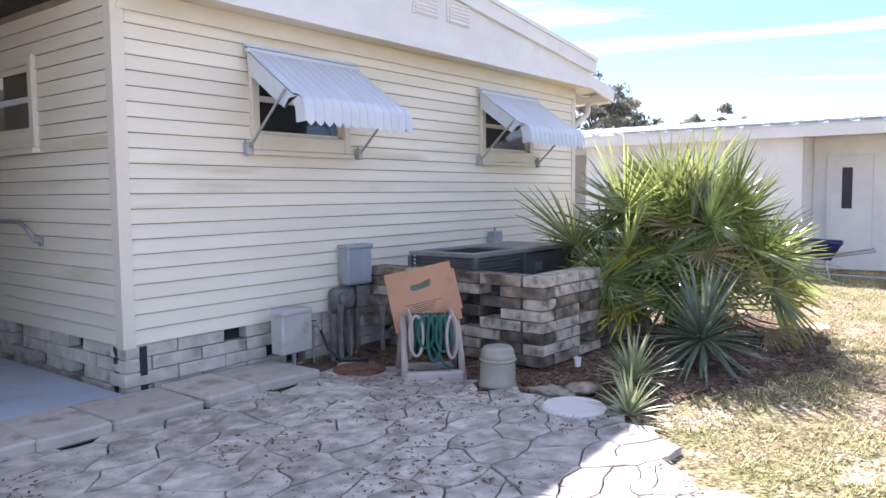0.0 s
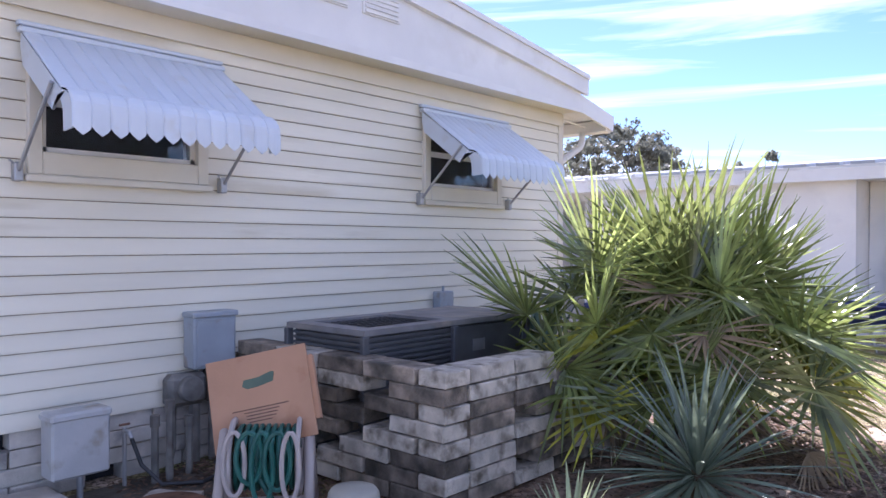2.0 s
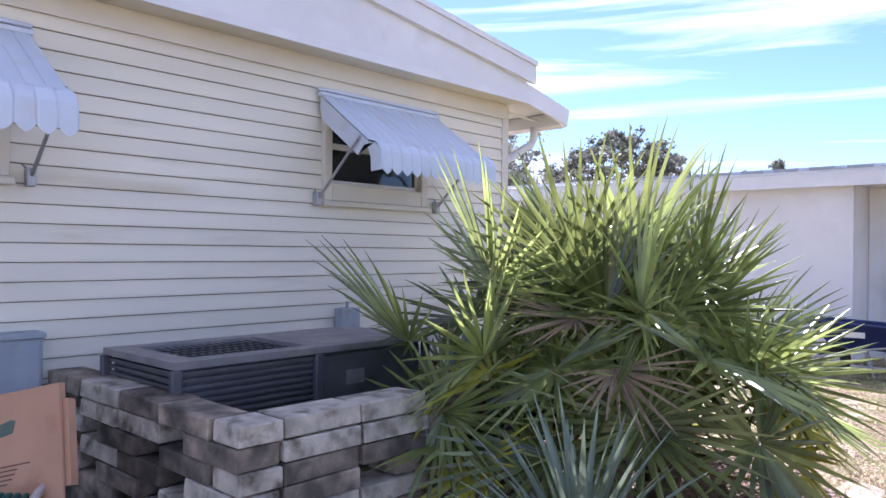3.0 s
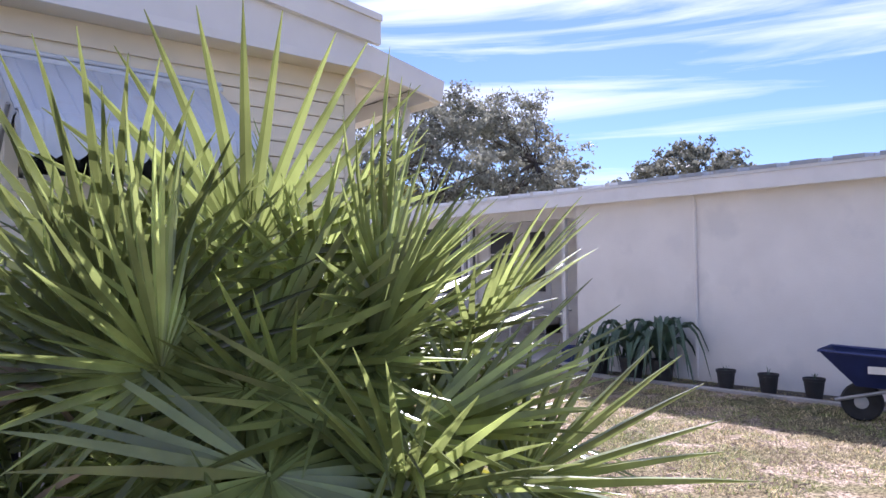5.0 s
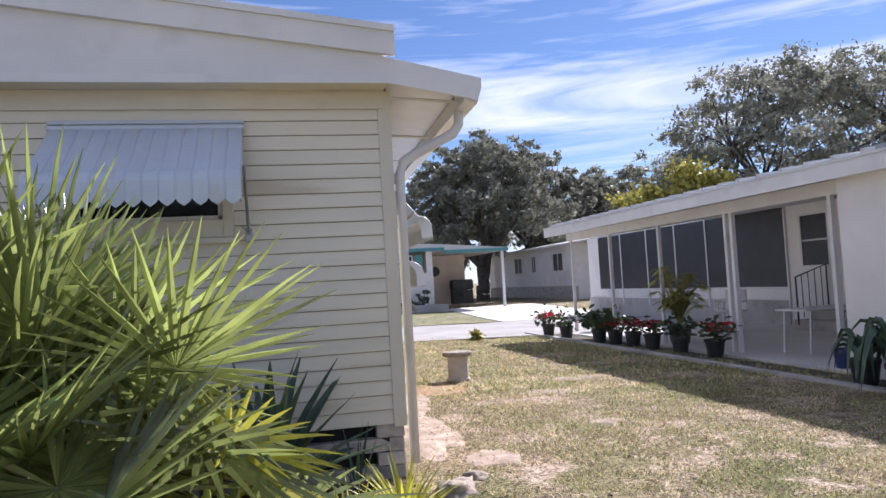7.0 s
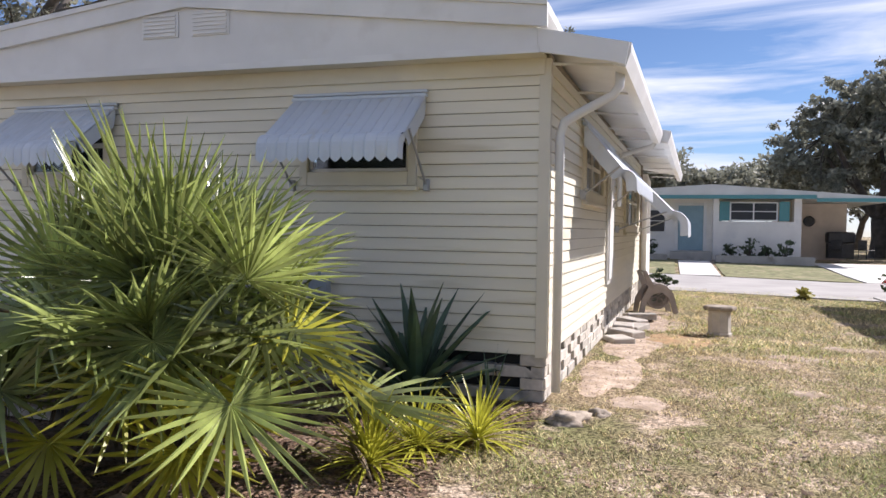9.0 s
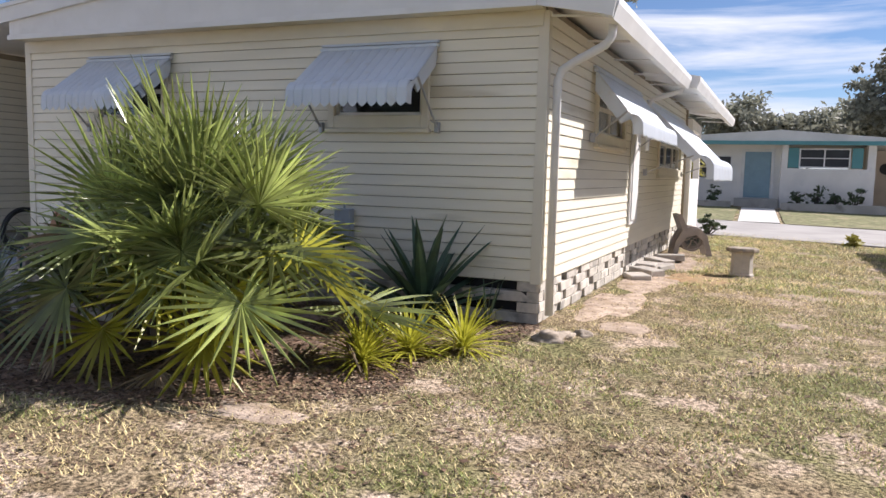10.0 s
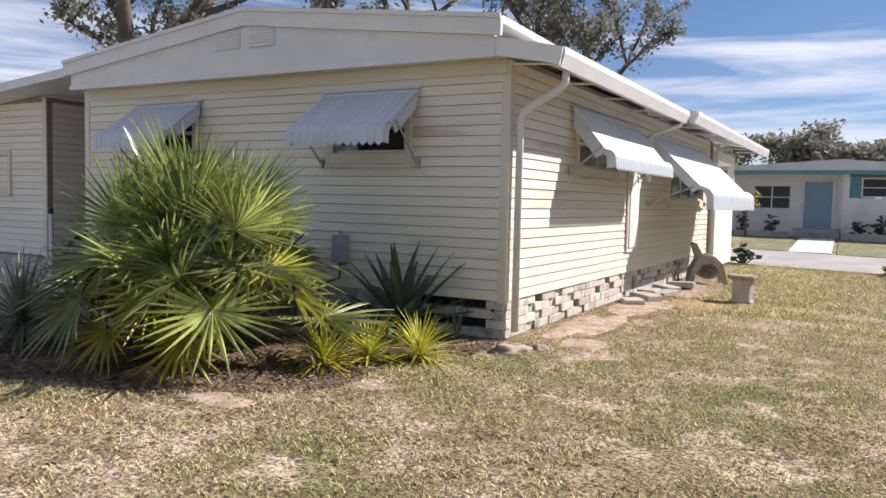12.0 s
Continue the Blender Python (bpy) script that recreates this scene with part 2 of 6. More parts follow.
def ground_material():
    """Sandy soil with patches of dry and green turf and bare pale sand."""
    m = bpy.data.materials.new("sandy_lawn")
    m.use_nodes = True
    n, l = m.node_tree.nodes, m.node_tree.links
    b = n["Principled BSDF"]
    b.inputs["Roughness"].default_value, b.inputs["Specular IOR Level"].default_value = 1.0, 0.1
    tc = n.new("ShaderNodeTexCoord")
    def tex(scale, detail=6):
        t = n.new("ShaderNodeTexNoise")
        t.inputs["Scale"].default_value, t.inputs["Detail"].default_value = scale, detail
        t.inputs["Roughness"].default_value = 0.65
        l.new(tc.outputs["Object"], t.inputs["Vector"])
        return t
    def ramp(src, a, b2, ca, cb):
        r = n.new("ShaderNodeValToRGB")
        r.color_ramp.elements[0].position, r.color_ramp.elements[0].color = a, (*ca, 1)
        r.color_ramp.elements[1].position, r.color_ramp.elements[1].color = b2, (*cb, 1)
        l.new(src.outputs["Fac"], r.inputs["Fac"])
        return r
    def mix(fac, a, b2):
        x = n.new("ShaderNodeMix")
        x.data_type = "RGBA"
        l.new(fac, x.inputs["Factor"]), l.new(a, x.inputs["A"]), l.new(b2, x.inputs["B"])
        return x.outputs["Result"]
    turf = ramp(tex(7), 0.35, 0.65, (0.23, 0.17, 0.10), (0.46, 0.365, 0.235))
    green = ramp(tex(9), 0.35, 0.65, (0.16, 0.165, 0.065), (0.28, 0.27, 0.12))
    sand = ramp(tex(12), 0.3, 0.7, (0.42, 0.31, 0.215), (0.66, 0.535, 0.41))
    k1 = ramp(tex(0.55), 0.42, 0.62, (0, 0, 0), (1, 1, 1))
    k2 = ramp(tex(1.5, 9), 0.51, 0.585, (0, 0, 0), (1, 1, 1))
    base = mix(k1.outputs["Color"], turf.outputs["Color"], green.outputs["Color"])
    base = mix(k2.outputs["Color"], base, sand.outputs["Color"])
    speck = ramp(tex(38, 3), 0.38, 0.60, (0.24, 0.24, 0.24), (1.3, 1.3, 1.3))
    mu = n.new("ShaderNodeMix")
    mu.data_type, mu.blend_type = "RGBA", "MULTIPLY"
    mu.inputs["Factor"].default_value = 1.0
    l.new(base, mu.inputs["A"]), l.new(speck.outputs["Color"], mu.inputs["B"])
    l.new(mu.outputs["Result"], b.inputs["Base Color"])
    bp = n.new("ShaderNodeBump")
    bp.inputs["Strength"].default_value, bp.inputs["Distance"].default_value = 0.9, 0.03
    l.new(tex(45, 4).outputs["Fac"], bp.inputs["Height"])
    l.new(bp.outputs["Normal"], b.inputs["Normal"])
    return m


LAWN = ground_material()


# ---- building helpers ----
def link_mesh(name, bm, material, parent=None, label="", smooth=False):
    me = bpy.data.meshes.new(name)
    bm.to_mesh(me)
    bm.free()
    me.materials.append(material)
    if smooth:
        me.polygons.foreach_set("use_smooth", [True] * len(me.polygons))
    ob = new(name, me)
    if parent is not None:
        ob.parent = parent
    if label:
        tagged(ob, label)
    return ob


def part(name, bm, material, parent, label="", smooth=False):
    return link_mesh(name, bm, material, parent, label, smooth)


def piece(name, me, parent, m):
    """One more object on a shared mesh."""
    ob = new(name, me)
    ob.parent = parent
    ob.matrix_basis = m
    return ob


def thing(name, label, category, m=None, group="", kind=""):
    ob = new(name)
    ob.empty_display_size = 0.1
    if m is not None:
        ob.matrix_world = m
    return tagged(ob, label, category, group, kind)


def box(bm, x0, y0, z0, x1, y1, z1, bevel=0.0):
    r = bmesh.ops.create_cube(bm, size=1, matrix=Matrix.LocRotScale(((x0 + x1) / 2, (y0 + y1) / 2, (z0 + z1) / 2), None, (x1 - x0, y1 - y0, z1 - z0)))
    if bevel:
        edges = {e for v in r["verts"] for e in v.link_edges}
        bmesh.ops.bevel(bm, geom=list(edges), offset=bevel, segments=1, affect="EDGES")
    return bm


def boxes(*dims, bevel=0.0):
    bm = bmesh.new()
    for d in dims:
        box(bm, *d, bevel=bevel)
    return bm


def tube(bm, pts, radii, n=8, cap=True):
    """A round bar along points."""
    pts = [Vector(p) for p in pts]
    if not hasattr(radii, "__len__"):
        radii = [radii] * len(pts)
    rings = []
    for i, p in enumerate(pts):
        d = (pts[min(i + 1, len(pts) - 1)] - pts[max(i - 1, 0)]).normalized()
        a = d.orthogonal().normalized() if not rings else (side - d * side.dot(d)).normalized()
        side = a
        b = d.cross(a)
        rings.append([bm.verts.new(p + (a * math.cos(k * math.tau / n) + b * math.sin(k * math.tau / n)) * radii[i]) for k in range(n)])
    for r0, r1 in zip(rings, rings[1:]):
        for k in range(n):
            bm.faces.new((r0[k], r0[(k + 1) % n], r1[(k + 1) % n], r1[k]))
    if cap:
        bm.faces.new(rings[0][::-1])
        bm.faces.new(rings[-1])
    return bm


def tubes(*lines, r=0.01, n=8):
    bm = bmesh.new()
    for pts in lines:
        tube(bm, pts, r, n)
    return bm


def lathe(bm, prof, n=24, centre=(0, 0, 0)):
    """Turns a profile of (radius, height) round the z axis."""
    rings = []
    for r, z in prof:
        rings.append([bm.verts.new((centre[0] + r * math.cos(k * math.tau / n), centre[1] + r * math.sin(k * math.tau / n), centre[2] + z)) for k in range(n)])
    for r0, r1 in zip(rings, rings[1:]):
        for k in range(n):
            bm.faces.new((r0[k], r0[(k + 1) % n], r1[(k + 1) % n], r1[k]))
    bm.faces.new(rings[0][::-1])
    bm.faces.new(rings[-1])
    return bm


def prism(bm, poly, y0, y1):
    """A polygon of (x, z) drawn out from y0 to y1."""
    a = [bm.verts.new((x, y0, z)) for x, z in poly]
    b = [bm.verts.new((x, y1, z)) for x, z in poly]
    bm.faces.new(a), bm.faces.new(b[::-1])
    for i in range(len(poly)):
        j = (i + 1) % len(poly)
        bm.faces.new((a[j], a[i], b[i], b[j]))
    bmesh.ops.recalc_face_normals(bm, faces=bm.faces)
    return bm


def wall_core(bm, u0, u1, z0, z1, holes, y0, y1):
    """A wall from u0 to u1 with openings cut right through it, as one closed shell."""
    us = sorted({u0, u1, *[h[0] for h in holes], *[h[1] for h in holes]})
    zs = sorted({z0, z1, *[h[2] for h in holes], *[h[3] for h in holes]})
    corners = {}

    def corner(i, j, y):
        if (i, j, y) not in corners:
            corners[i, j, y] = bm.verts.new((us[i], y, zs[j]))
        return corners[i, j, y]

    def solid(i, j):
        if not (0 <= i < len(us) - 1 and 0 <= j < len(zs) - 1):
            return False
        u, z = (us[i] + us[i + 1]) / 2, (zs[j] + zs[j + 1]) / 2
        return not any(h[0] < u < h[1] and h[2] < z < h[3] for h in holes)

    for i in range(len(us) - 1):
        for j in range(len(zs) - 1):
            if not solid(i, j):
                continue
            ring = [(i, j), (i + 1, j), (i + 1, j + 1), (i, j + 1)]
            bm.faces.new([corner(a, b, y0) for a, b in ring])
            bm.faces.new([corner(a, b, y1) for a, b in ring[::-1]])
            for k, (di, dj) in enumerate(((0, -1), (1, 0), (0, 1), (-1, 0))):
                if not solid(i + di, j + dj):
                    a, b = ring[k], ring[(k + 1) % 4]
                    bm.faces.new((corner(*b, y0), corner(*a, y0), corner(*a, y1), corner(*b, y1)))
    bmesh.ops.recalc_face_normals(bm, faces=bm.faces)
    return bm


def mesh_from(name, verts, faces, material):
    me = bpy.data.meshes.new(name)
    me.from_pydata(verts, [], faces)
    me.materials.append(material)
    return me


# ---- the ground ----
def ground_z(x, y):
    z = -0.023 * max(0.0, min(x + 1.0, 7.2)) - 0.002 * max(0.0, min(y, 14.0)) - 0.03
    if y > 20:
        k = min(1.0, (y - 20) / 10)
        z += 0.22 * k * k * (3 - 2 * k)
    if x < -4.5 and y < 0.5:
        z = -0.045
    return z + 0.015 * noise.noise((x * 0.7, y * 0.7, 3.1))


def build_ground():
    xs = sorted({-400, -150, -60, -30, *[-20 + i * 2 for i in range(6)], *[-9 + 0.4 * i for i in range(46)], *[10 + i * 2 for i in range(16)], 60, 150, 400})
    ys = sorted({-400, -150, -60, -30, -20, -14, *[-10 + 0.4 * i for i in range(62)], *[15 + i for i in range(36)], 70, 150, 400})
    verts = [(x, y, ground_z(x, y)) for y in ys for x in xs]
    w = len(xs)
    faces = [(j * w + i, j * w + i + 1, (j + 1) * w + i + 1, (j + 1) * w + i) for j in range(len(ys) - 1) for i in range(w - 1)]
    me = mesh_from("ground", verts, faces, LAWN)
    me.polygons.foreach_set("use_smooth", [True] * len(me.polygons))
    tagged(new("ground", me), "sandy ground with patchy dry and green turf", "ground", kind="structure")


build_ground()


def ribbon(name, label, pts, width, material, lift, category, kind="structure"):
    """A flat band laid over the ground along points."""
    bm = bmesh.new()
    row = []
    for i, (x, y) in enumerate(pts):
        a, b = pts[max(0, i - 1)], pts[min(len(pts) - 1, i + 1)]
        d = Vector((b[0] - a[0], b[1] - a[1])).normalized()
        nx, ny = -d.y * width / 2, d.x * width / 2
        row.append((bm.verts.new((x + nx, y + ny, ground_z(x, y) + lift)), bm.verts.new((x - nx, y - ny, ground_z(x, y) + lift))))
    for (a, b), (c, d) in zip(row, row[1:]):
        bm.faces.new((a, b, d, c))
    ext = bmesh.ops.extrude_face_region(bm, geom=list(bm.faces))
    bmesh.ops.translate(bm, verts=[v for v in ext["geom"] if isinstance(v, bmesh.types.BMVert)], vec=(0, 0, -0.12))
    bmesh.ops.recalc_face_normals(bm, faces=bm.faces)
    return tagged(link_mesh(name, bm, material), label, category, kind=kind)


ribbon("road", "pale grey asphalt lane", [(x, 16.6 + 0.01 * x) for x in range(-60, 90, 6)], 7.0, ASPHALT, 0.03, "road")
ribbon("driveway", "white concrete driveway across the lane", [(9.3, y) for y in (20.3, 22, 24, 26, 28, 30.5)], 4.6, DRIVE, 0.035, "driveway")
ribbon("driveway", "white concrete driveway under a carport", [(9.05, y) for y in (3.1, 5, 7, 9, 11, 12, 13.0)], 5.1, DRIVE, 0.05, "driveway")
ribbon("footpath", "short white concrete front path", [(2.0, y) for y in (20.3, 22, 24, 26, 28)], 1.3, DRIVE, 0.04, "path")

def verge(x0, x1):
    bm = bmesh.new()
    ys = (20.45, 22.0, 24.0, 26.0, 27.8)
    rows = [[bm.verts.new((x, y, ground_z(x, y) + 0.03)) for y in ys] for x in (x0, x1)]
    for k in range(4):
        bm.faces.new((rows[0][k], rows[1][k], rows[1][k + 1], rows[0][k + 1]))
    tagged(link_mesh("lawn_strip", bm, VERGE), "strip of clipped green turf along the lane", "grass", kind="structure")


verge(-9.0, 1.2)
verge(2.8, 6.9)

# ---- the cream house ----
W = 6.4
SKIRT = 0.34
EAVE = 2.73
LEN = 10.1
COURSE = (EAVE - SKIRT) / 23
END = pose(-W, 0, 0)
SIDE = pose(0, 0, 0, 0, 0, 88)
LEFT = pose(-W, 3.4, 0, 0, 0, -90)
house = thing("mobile_home", "cream lap-sided manufactured home on a concrete block skirt", "house")
BOARDS = {}


def board_mesh(length):
    key = round(length, 3)
    if key not in BOARDS:
        verts, faces = [], []
        prof = [(-0.002, 0.0), (-0.016, 0.0), (-0.0165, 0.012), (-0.005, COURSE - 0.006), (-0.002, COURSE - 0.006)]
        for x in (0, key):
            verts += [(x, y, z) for y, z in prof]
        k = len(prof)
        faces = [(i, (i + 1) % k, (i + 1) % k + k, i + k) for i in range(k)] + [tuple(range(k))[::-1], tuple(range(k, 2 * k))]
        BOARDS[key] = mesh_from("siding_board", verts, faces, SIDING)
    return BOARDS[key]


def sided_wall(name, m, length, holes, trim=0.07):
    """A wall with lap siding; every board is a piece of its own."""
    # the brown core shows above each board as a painted lap shadow
    w = part(name, wall_core(bmesh.new(), 0, length, SKIRT, EAVE + 0.05, holes, 0.0, 0.1), SHADEBROWN, house)
    w.matrix_basis = m
    for i in range(23):
        z = SKIRT + i * COURSE
        cuts = sorted((h[0], h[1]) for h in holes if h[2] < z + COURSE * 0.5 < h[3])
        u = trim
        for a, b in [*cuts, (length - trim, None)]:
            if a - u > 0.02:
                piece("siding_board", board_mesh(a - u), w, pose(u, 0, z))
            u = b
    return w


def window(m, u0, u1, z0, z1, style="hung", label="window with glass over a near-black room sheet and a cream frame"):
    """A framed window in a wall opening, in the wall's own axes."""
    f = 0.075
    w = part("window", boxes((u0, -0.045, z1, u1, 0.06, z1 + f), bevel=0.006), TRIM, house, label)
    w.matrix_basis = m
    part("window_jamb", boxes((u0 - f, -0.045, z0 - f - 0.05, u0, 0.06, z1 + f), bevel=0.006), TRIM, w)
    part("window_jamb", boxes((u1, -0.045, z0 - f - 0.05, u1 + f, 0.06, z1 + f), bevel=0.006), TRIM, w)
    part("bottom_rail", boxes((u0, -0.045, z0 - f - 0.05, u1, 0.06, z0), bevel=0.006), TRIM, w)
    part("window_sill", boxes((u0 - f - 0.02, -0.07, z0 - f - 0.092, u1 + f + 0.02, -0.002, z0 - f - 0.052), bevel=0.006), TRIM, w)
    s = 0.03
    bm = boxes((u0, 0.0, z0, u0 + s, 0.04, z1), (u1 - s, 0.0, z0, u1, 0.04, z1), (u0, 0.0, z0, u1, 0.04, z0 + s), (u0, 0.0, z1 - s, u1, 0.04, z1))
    bars = [(z0 + z1) / 2]
    for b in bars:
        box(bm, u0 + s, 0.002, b - 0.022, u1 - s, 0.038, b + 0.022)
    part("sash", bm, WHITE, w)
    if style == "pair":
        part("mullion", boxes(((u0 + u1) / 2 - 0.03, -0.004, z0, (u0 + u1) / 2 + 0.03, 0.042, z1)), WHITE, w)
    if style == "triple":
        for k in (1, 2):
            c = u0 + (u1 - u0) * k / 3
            part("mullion", boxes((c - 0.03, -0.004, z0, c + 0.03, 0.042, z1)), WHITE, w)
    for a, b in ((z0 + s, bars[0] - 0.022), (bars[0] + 0.022, z1 - s)):
        part("pane", boxes((u0 + s, 0.016, a, u1 - s, 0.020, b)), GLASS, w)
    # near-black sheet paints the unlit room behind the glass; no blind hangs here
    part("drawn_blind", boxes((u0, 0.14, z0 - 0.02, u1, 0.16, z1 + 0.02)), UNLIT, w)
    return w


WIN_END = [(1.16, 2.08, 1.84, 2.40), (4.28, 5.22, 1.84, 2.40)]
sided_wall("wall_end", END, W, WIN_END)
WIN_SIDE = [(1.92, 3.45, 1.79, 2.36), (6.5, 9.3, 1.46, 2.30)]
sided_wall("wall_side", SIDE, LEN, WIN_SIDE)
WIN_LEFT = [(1.35, 2.22, 1.86, 2.36)]
sided_wall("wall_porch_side", LEFT, 3.4, WIN_LEFT)
for h in WIN_END:
    window(END, *h)
window(SIDE, *WIN_SIDE[0], style="pair")
window(SIDE, *WIN_SIDE[1], style="triple")
window(LEFT, *WIN_LEFT[0])
part("wall_back", boxes((-W, LEN - 0.1, SKIRT, 0.4, LEN, EAVE)), SHADEBROWN, house)
part("wall_inner", boxes((-W + 0.0, 3.4, SKIRT, -W + 0.1, LEN - 0.1, EAVE)), SHADEBROWN, house)
part("floor_deck", boxes((-W + 0.1, 0.1, SKIRT - 0.02, -0.1, LEN - 0.1, SKIRT + 0.04)), SHADEBROWN, house)
# corner posts
part("corner_trim", boxes((-W - 0.022, -0.022, SKIRT - 0.02, -W + 0.07, -0.001, EAVE), (-W - 0.022, -0.001, SKIRT - 0.02, -W - 0.001, 0.07, EAVE)), TRIM, house, "cream corner board")
part("corner_trim", boxes((-0.07, -0.022, SKIRT - 0.02, 0.022, -0.001, EAVE), (0.001, -0.001, SKIRT - 0.02, 0.022, 0.07, EAVE)), TRIM, house, "cream corner board")
# upright batten on the side wall
b = part("access_door", boxes((4.0, -0.045, 0.64, 4.56, -0.017, 2.40), (4.06, -0.06, 0.70, 4.50, -0.046, 2.34), bevel=0.006), WHITE, house, "narrow white side door panel")
b.matrix_basis = SIDE

# gable, soffit and rakes
def rake_z(x):
    return 3.465 - 0.385 * abs(x + 3.2) / 3.25


gable = [(-6.34, 2.73), (-0.05, 2.73), (-0.05, rake_z(-0.05) - 0.15), (-3.2, rake_z(-3.2) - 0.15), (-6.34, rake_z(-6.34) - 0.15)]
part("gable_panel", prism(bmesh.new(), gable, -0.28, -0.24), WHITE, house, "smooth white gable panel")
part("gable_drip", boxes((-6.36, -0.295, 2.715, -0.03, -0.281, 2.77)), WHITE, house)
part("soffit", boxes((-6.38, -0.239, 2.735, -0.02, -0.004, 2.755)), TRIM, house)
part("frieze", boxes((-6.38, -0.035, EAVE - 0.13, -0.03, -0.018, EAVE + 0.003)), TRIM, house)
for s in (-1, 1):
    xa, xb = (-3.2, 0.03) if s > 0 else (-6.45, -3.2)
    poly = [(xa, rake_z(xa) - 0.18), (xb, rake_z(xb) - 0.18), (xb, rake_z(xb)), (xa, rake_z(xa))]
    part("rake_board", prism(bmesh.new(), poly, -0.325, -0.281), WHITE, house)
    poly = [(xa, rake_z(xa) - 0.02), (xb, rake_z(xb) - 0.02), (xb, rake_z(xb) + 0.025), (xa, rake_z(xa) + 0.025)]
    part("rake_cap", prism(bmesh.new(), poly, -0.345, -0.326), WHITE, house)
    poly = [(xa, rake_z(xa) - 0.06), (xb, rake_z(xb) - 0.06), (xb, rake_z(xb) + 0.015), (xa, rake_z(xa) + 0.015)]
    part("roof", prism(bmesh.new(), poly, -0.28, LEN + 0.3), ROOFMETAL, house, "white sheet metal roof")
for x0 in (-3.66, -3.14):
    bm = boxes((x0, -0.292, 3.03, x0 + 0.38, -0.281, 3.255))
    v = part("gable_vent", bm, WHITE, house, "louvred gable vent")
    for k in range(6):
        part("louvre", boxes((x0 + 0.02, -0.305, 3.042 + k * 0.035, x0 + 0.36, -0.2925, 3.062 + k * 0.035)), WHITE, v)


def side_eave(u0, u1, x_in, x_out, z_in, z_out, depth):
    """An overhanging eave: sloping deck, soffit, gutter board and end board."""
    e = part("side_eave", prism(bmesh.new(), [(x_in, z_in - 0.035), (x_out, z_out - 0.035), (x_out, z_out), (x_in, z_in)], u0, u1), WHITE, house)
    e.matrix_basis = pose(0, 0, 0, 0, 0, -2)
    g = part("gutter", prism(bmesh.new(), [(x_out - 0.10, z_out - depth + 0.02), (x_out - 0.01, z_out - depth), (x_out + 0.03, z_out - 0.05), (x_out + 0.03, z_out + 0.012), (x_out - 0.02, z_out + 0.012), (x_out - 0.10, z_out - 0.037)], u0, u1), WHITE, e, "white metal gutter")
    f = part("end_board", prism(bmesh.new(), [(-0.04, z_out - 0.02), (x_out - 0.10, z_out - depth + 0.04), (x_out - 0.01, z_out - depth + 0.012), (x_out + 0.02, z_out + 0.006), (-0.04, z_out + 0.16)], u0 - 0.035, u0 - 0.002), WHITE, e)
    k = u0 + 0.25
    while k < u1:
        part("eave_strut", tubes([(0.03, k, z_out - 0.06), (x_out - 0.08, k + 0.02, z_out - 0.09)], r=0.012, n=6), WHITE, e)
        k += 1.3
    return e


side_eave(-0.24, 4.92, -0.35, 0.63, 2.95, 2.748, 0.17)
side_eave(5.0, 13.4, -0.6, 0.74, 3.02, 2.765, 0.17)
# downspout at the corner
ds = bmesh.new()
tube(ds, [(0.555, 0.06, 2.61), (0.55, 0.06, 2.50), (0.50, 0.06, 2.43), (0.22, 0.075, 2.29), (0.12, 0.085, 2.23), (0.085, 0.09, 2.13), (0.085, 0.09, 0.03)], 0.038, 8)
part("downspout", ds, WHITE, house, "white metal downspout", smooth=True)
part("downspout", tubes([(0.74, 4.86, 2.62), (0.70, 4.86, 2.55), (0.30, 4.88, 2.44), (0.26, 4.88, 2.36), (0.26, 4.88, 1.70)], r=0.035), WHITE, house, "short white metal downspout")
# white end room
part("end_room", boxes((-2.0, LEN + 0.01, 0.0, 0.50, 12.9, 1.30), (-2.0, LEN + 0.01, 2.35, 0.50, 12.9, 2.55), (0.36, LEN + 0.01, 1.30, 0.50, LEN + 0.15, 2.35), (0.36, 12.76, 1.30, 0.50, 12.9, 2.35)), STUCCO, house, "white end porch with an open upper half")

# annex beyond the porch nook
annex = part("annex_wall", boxes((-13.0, 0.45, 0.3, -8.0, 0.55, 2.80), (-8.1, 0.55, 0.3, -8.0, 3.6, 2.80)), SHADEBROWN, house)
for i in range(23):
    z = 0.34 + i * COURSE
    piece("siding_board", board_mesh(4.9), annex, pose(-12.9, 0.45, z))
    piece("siding_board", board_mesh(3.0), annex, pose(-8.0, 0.55, z, 0, 0, 90))
part("annex_roof", prism(bmesh.new(), [(-13.0, 2.40), (-6.42, 2.98), (-6.42, 3.10), (-13.0, 2.55)], -0.1, 3.8), WHITE, house, "low sloping white annex roof")
part("nook_wall", boxes((-8.0, 3.41, 0.0, -6.4, 3.5, 2.9)), TRIM, house)
window(pose(-9.6, 0.45, 0), 0.0, 0.63, 1.42, 1.91)
part("annex_base", boxes((-13.0, 0.47, -0.05, -8.02, 3.5, 0.3)), BLOCK, house)
part("corner_trim", boxes((-8.07, 0.428, 0.3, -7.98, 0.449, 2.8)), TRIM, house)
tagged(link_mesh("porch_floor", boxes((-13, -0.12, -0.1, -6.5, 3.4, 0.055)), FLOORBLUE), "blue-grey painted porch floor", "floor", kind="structure")


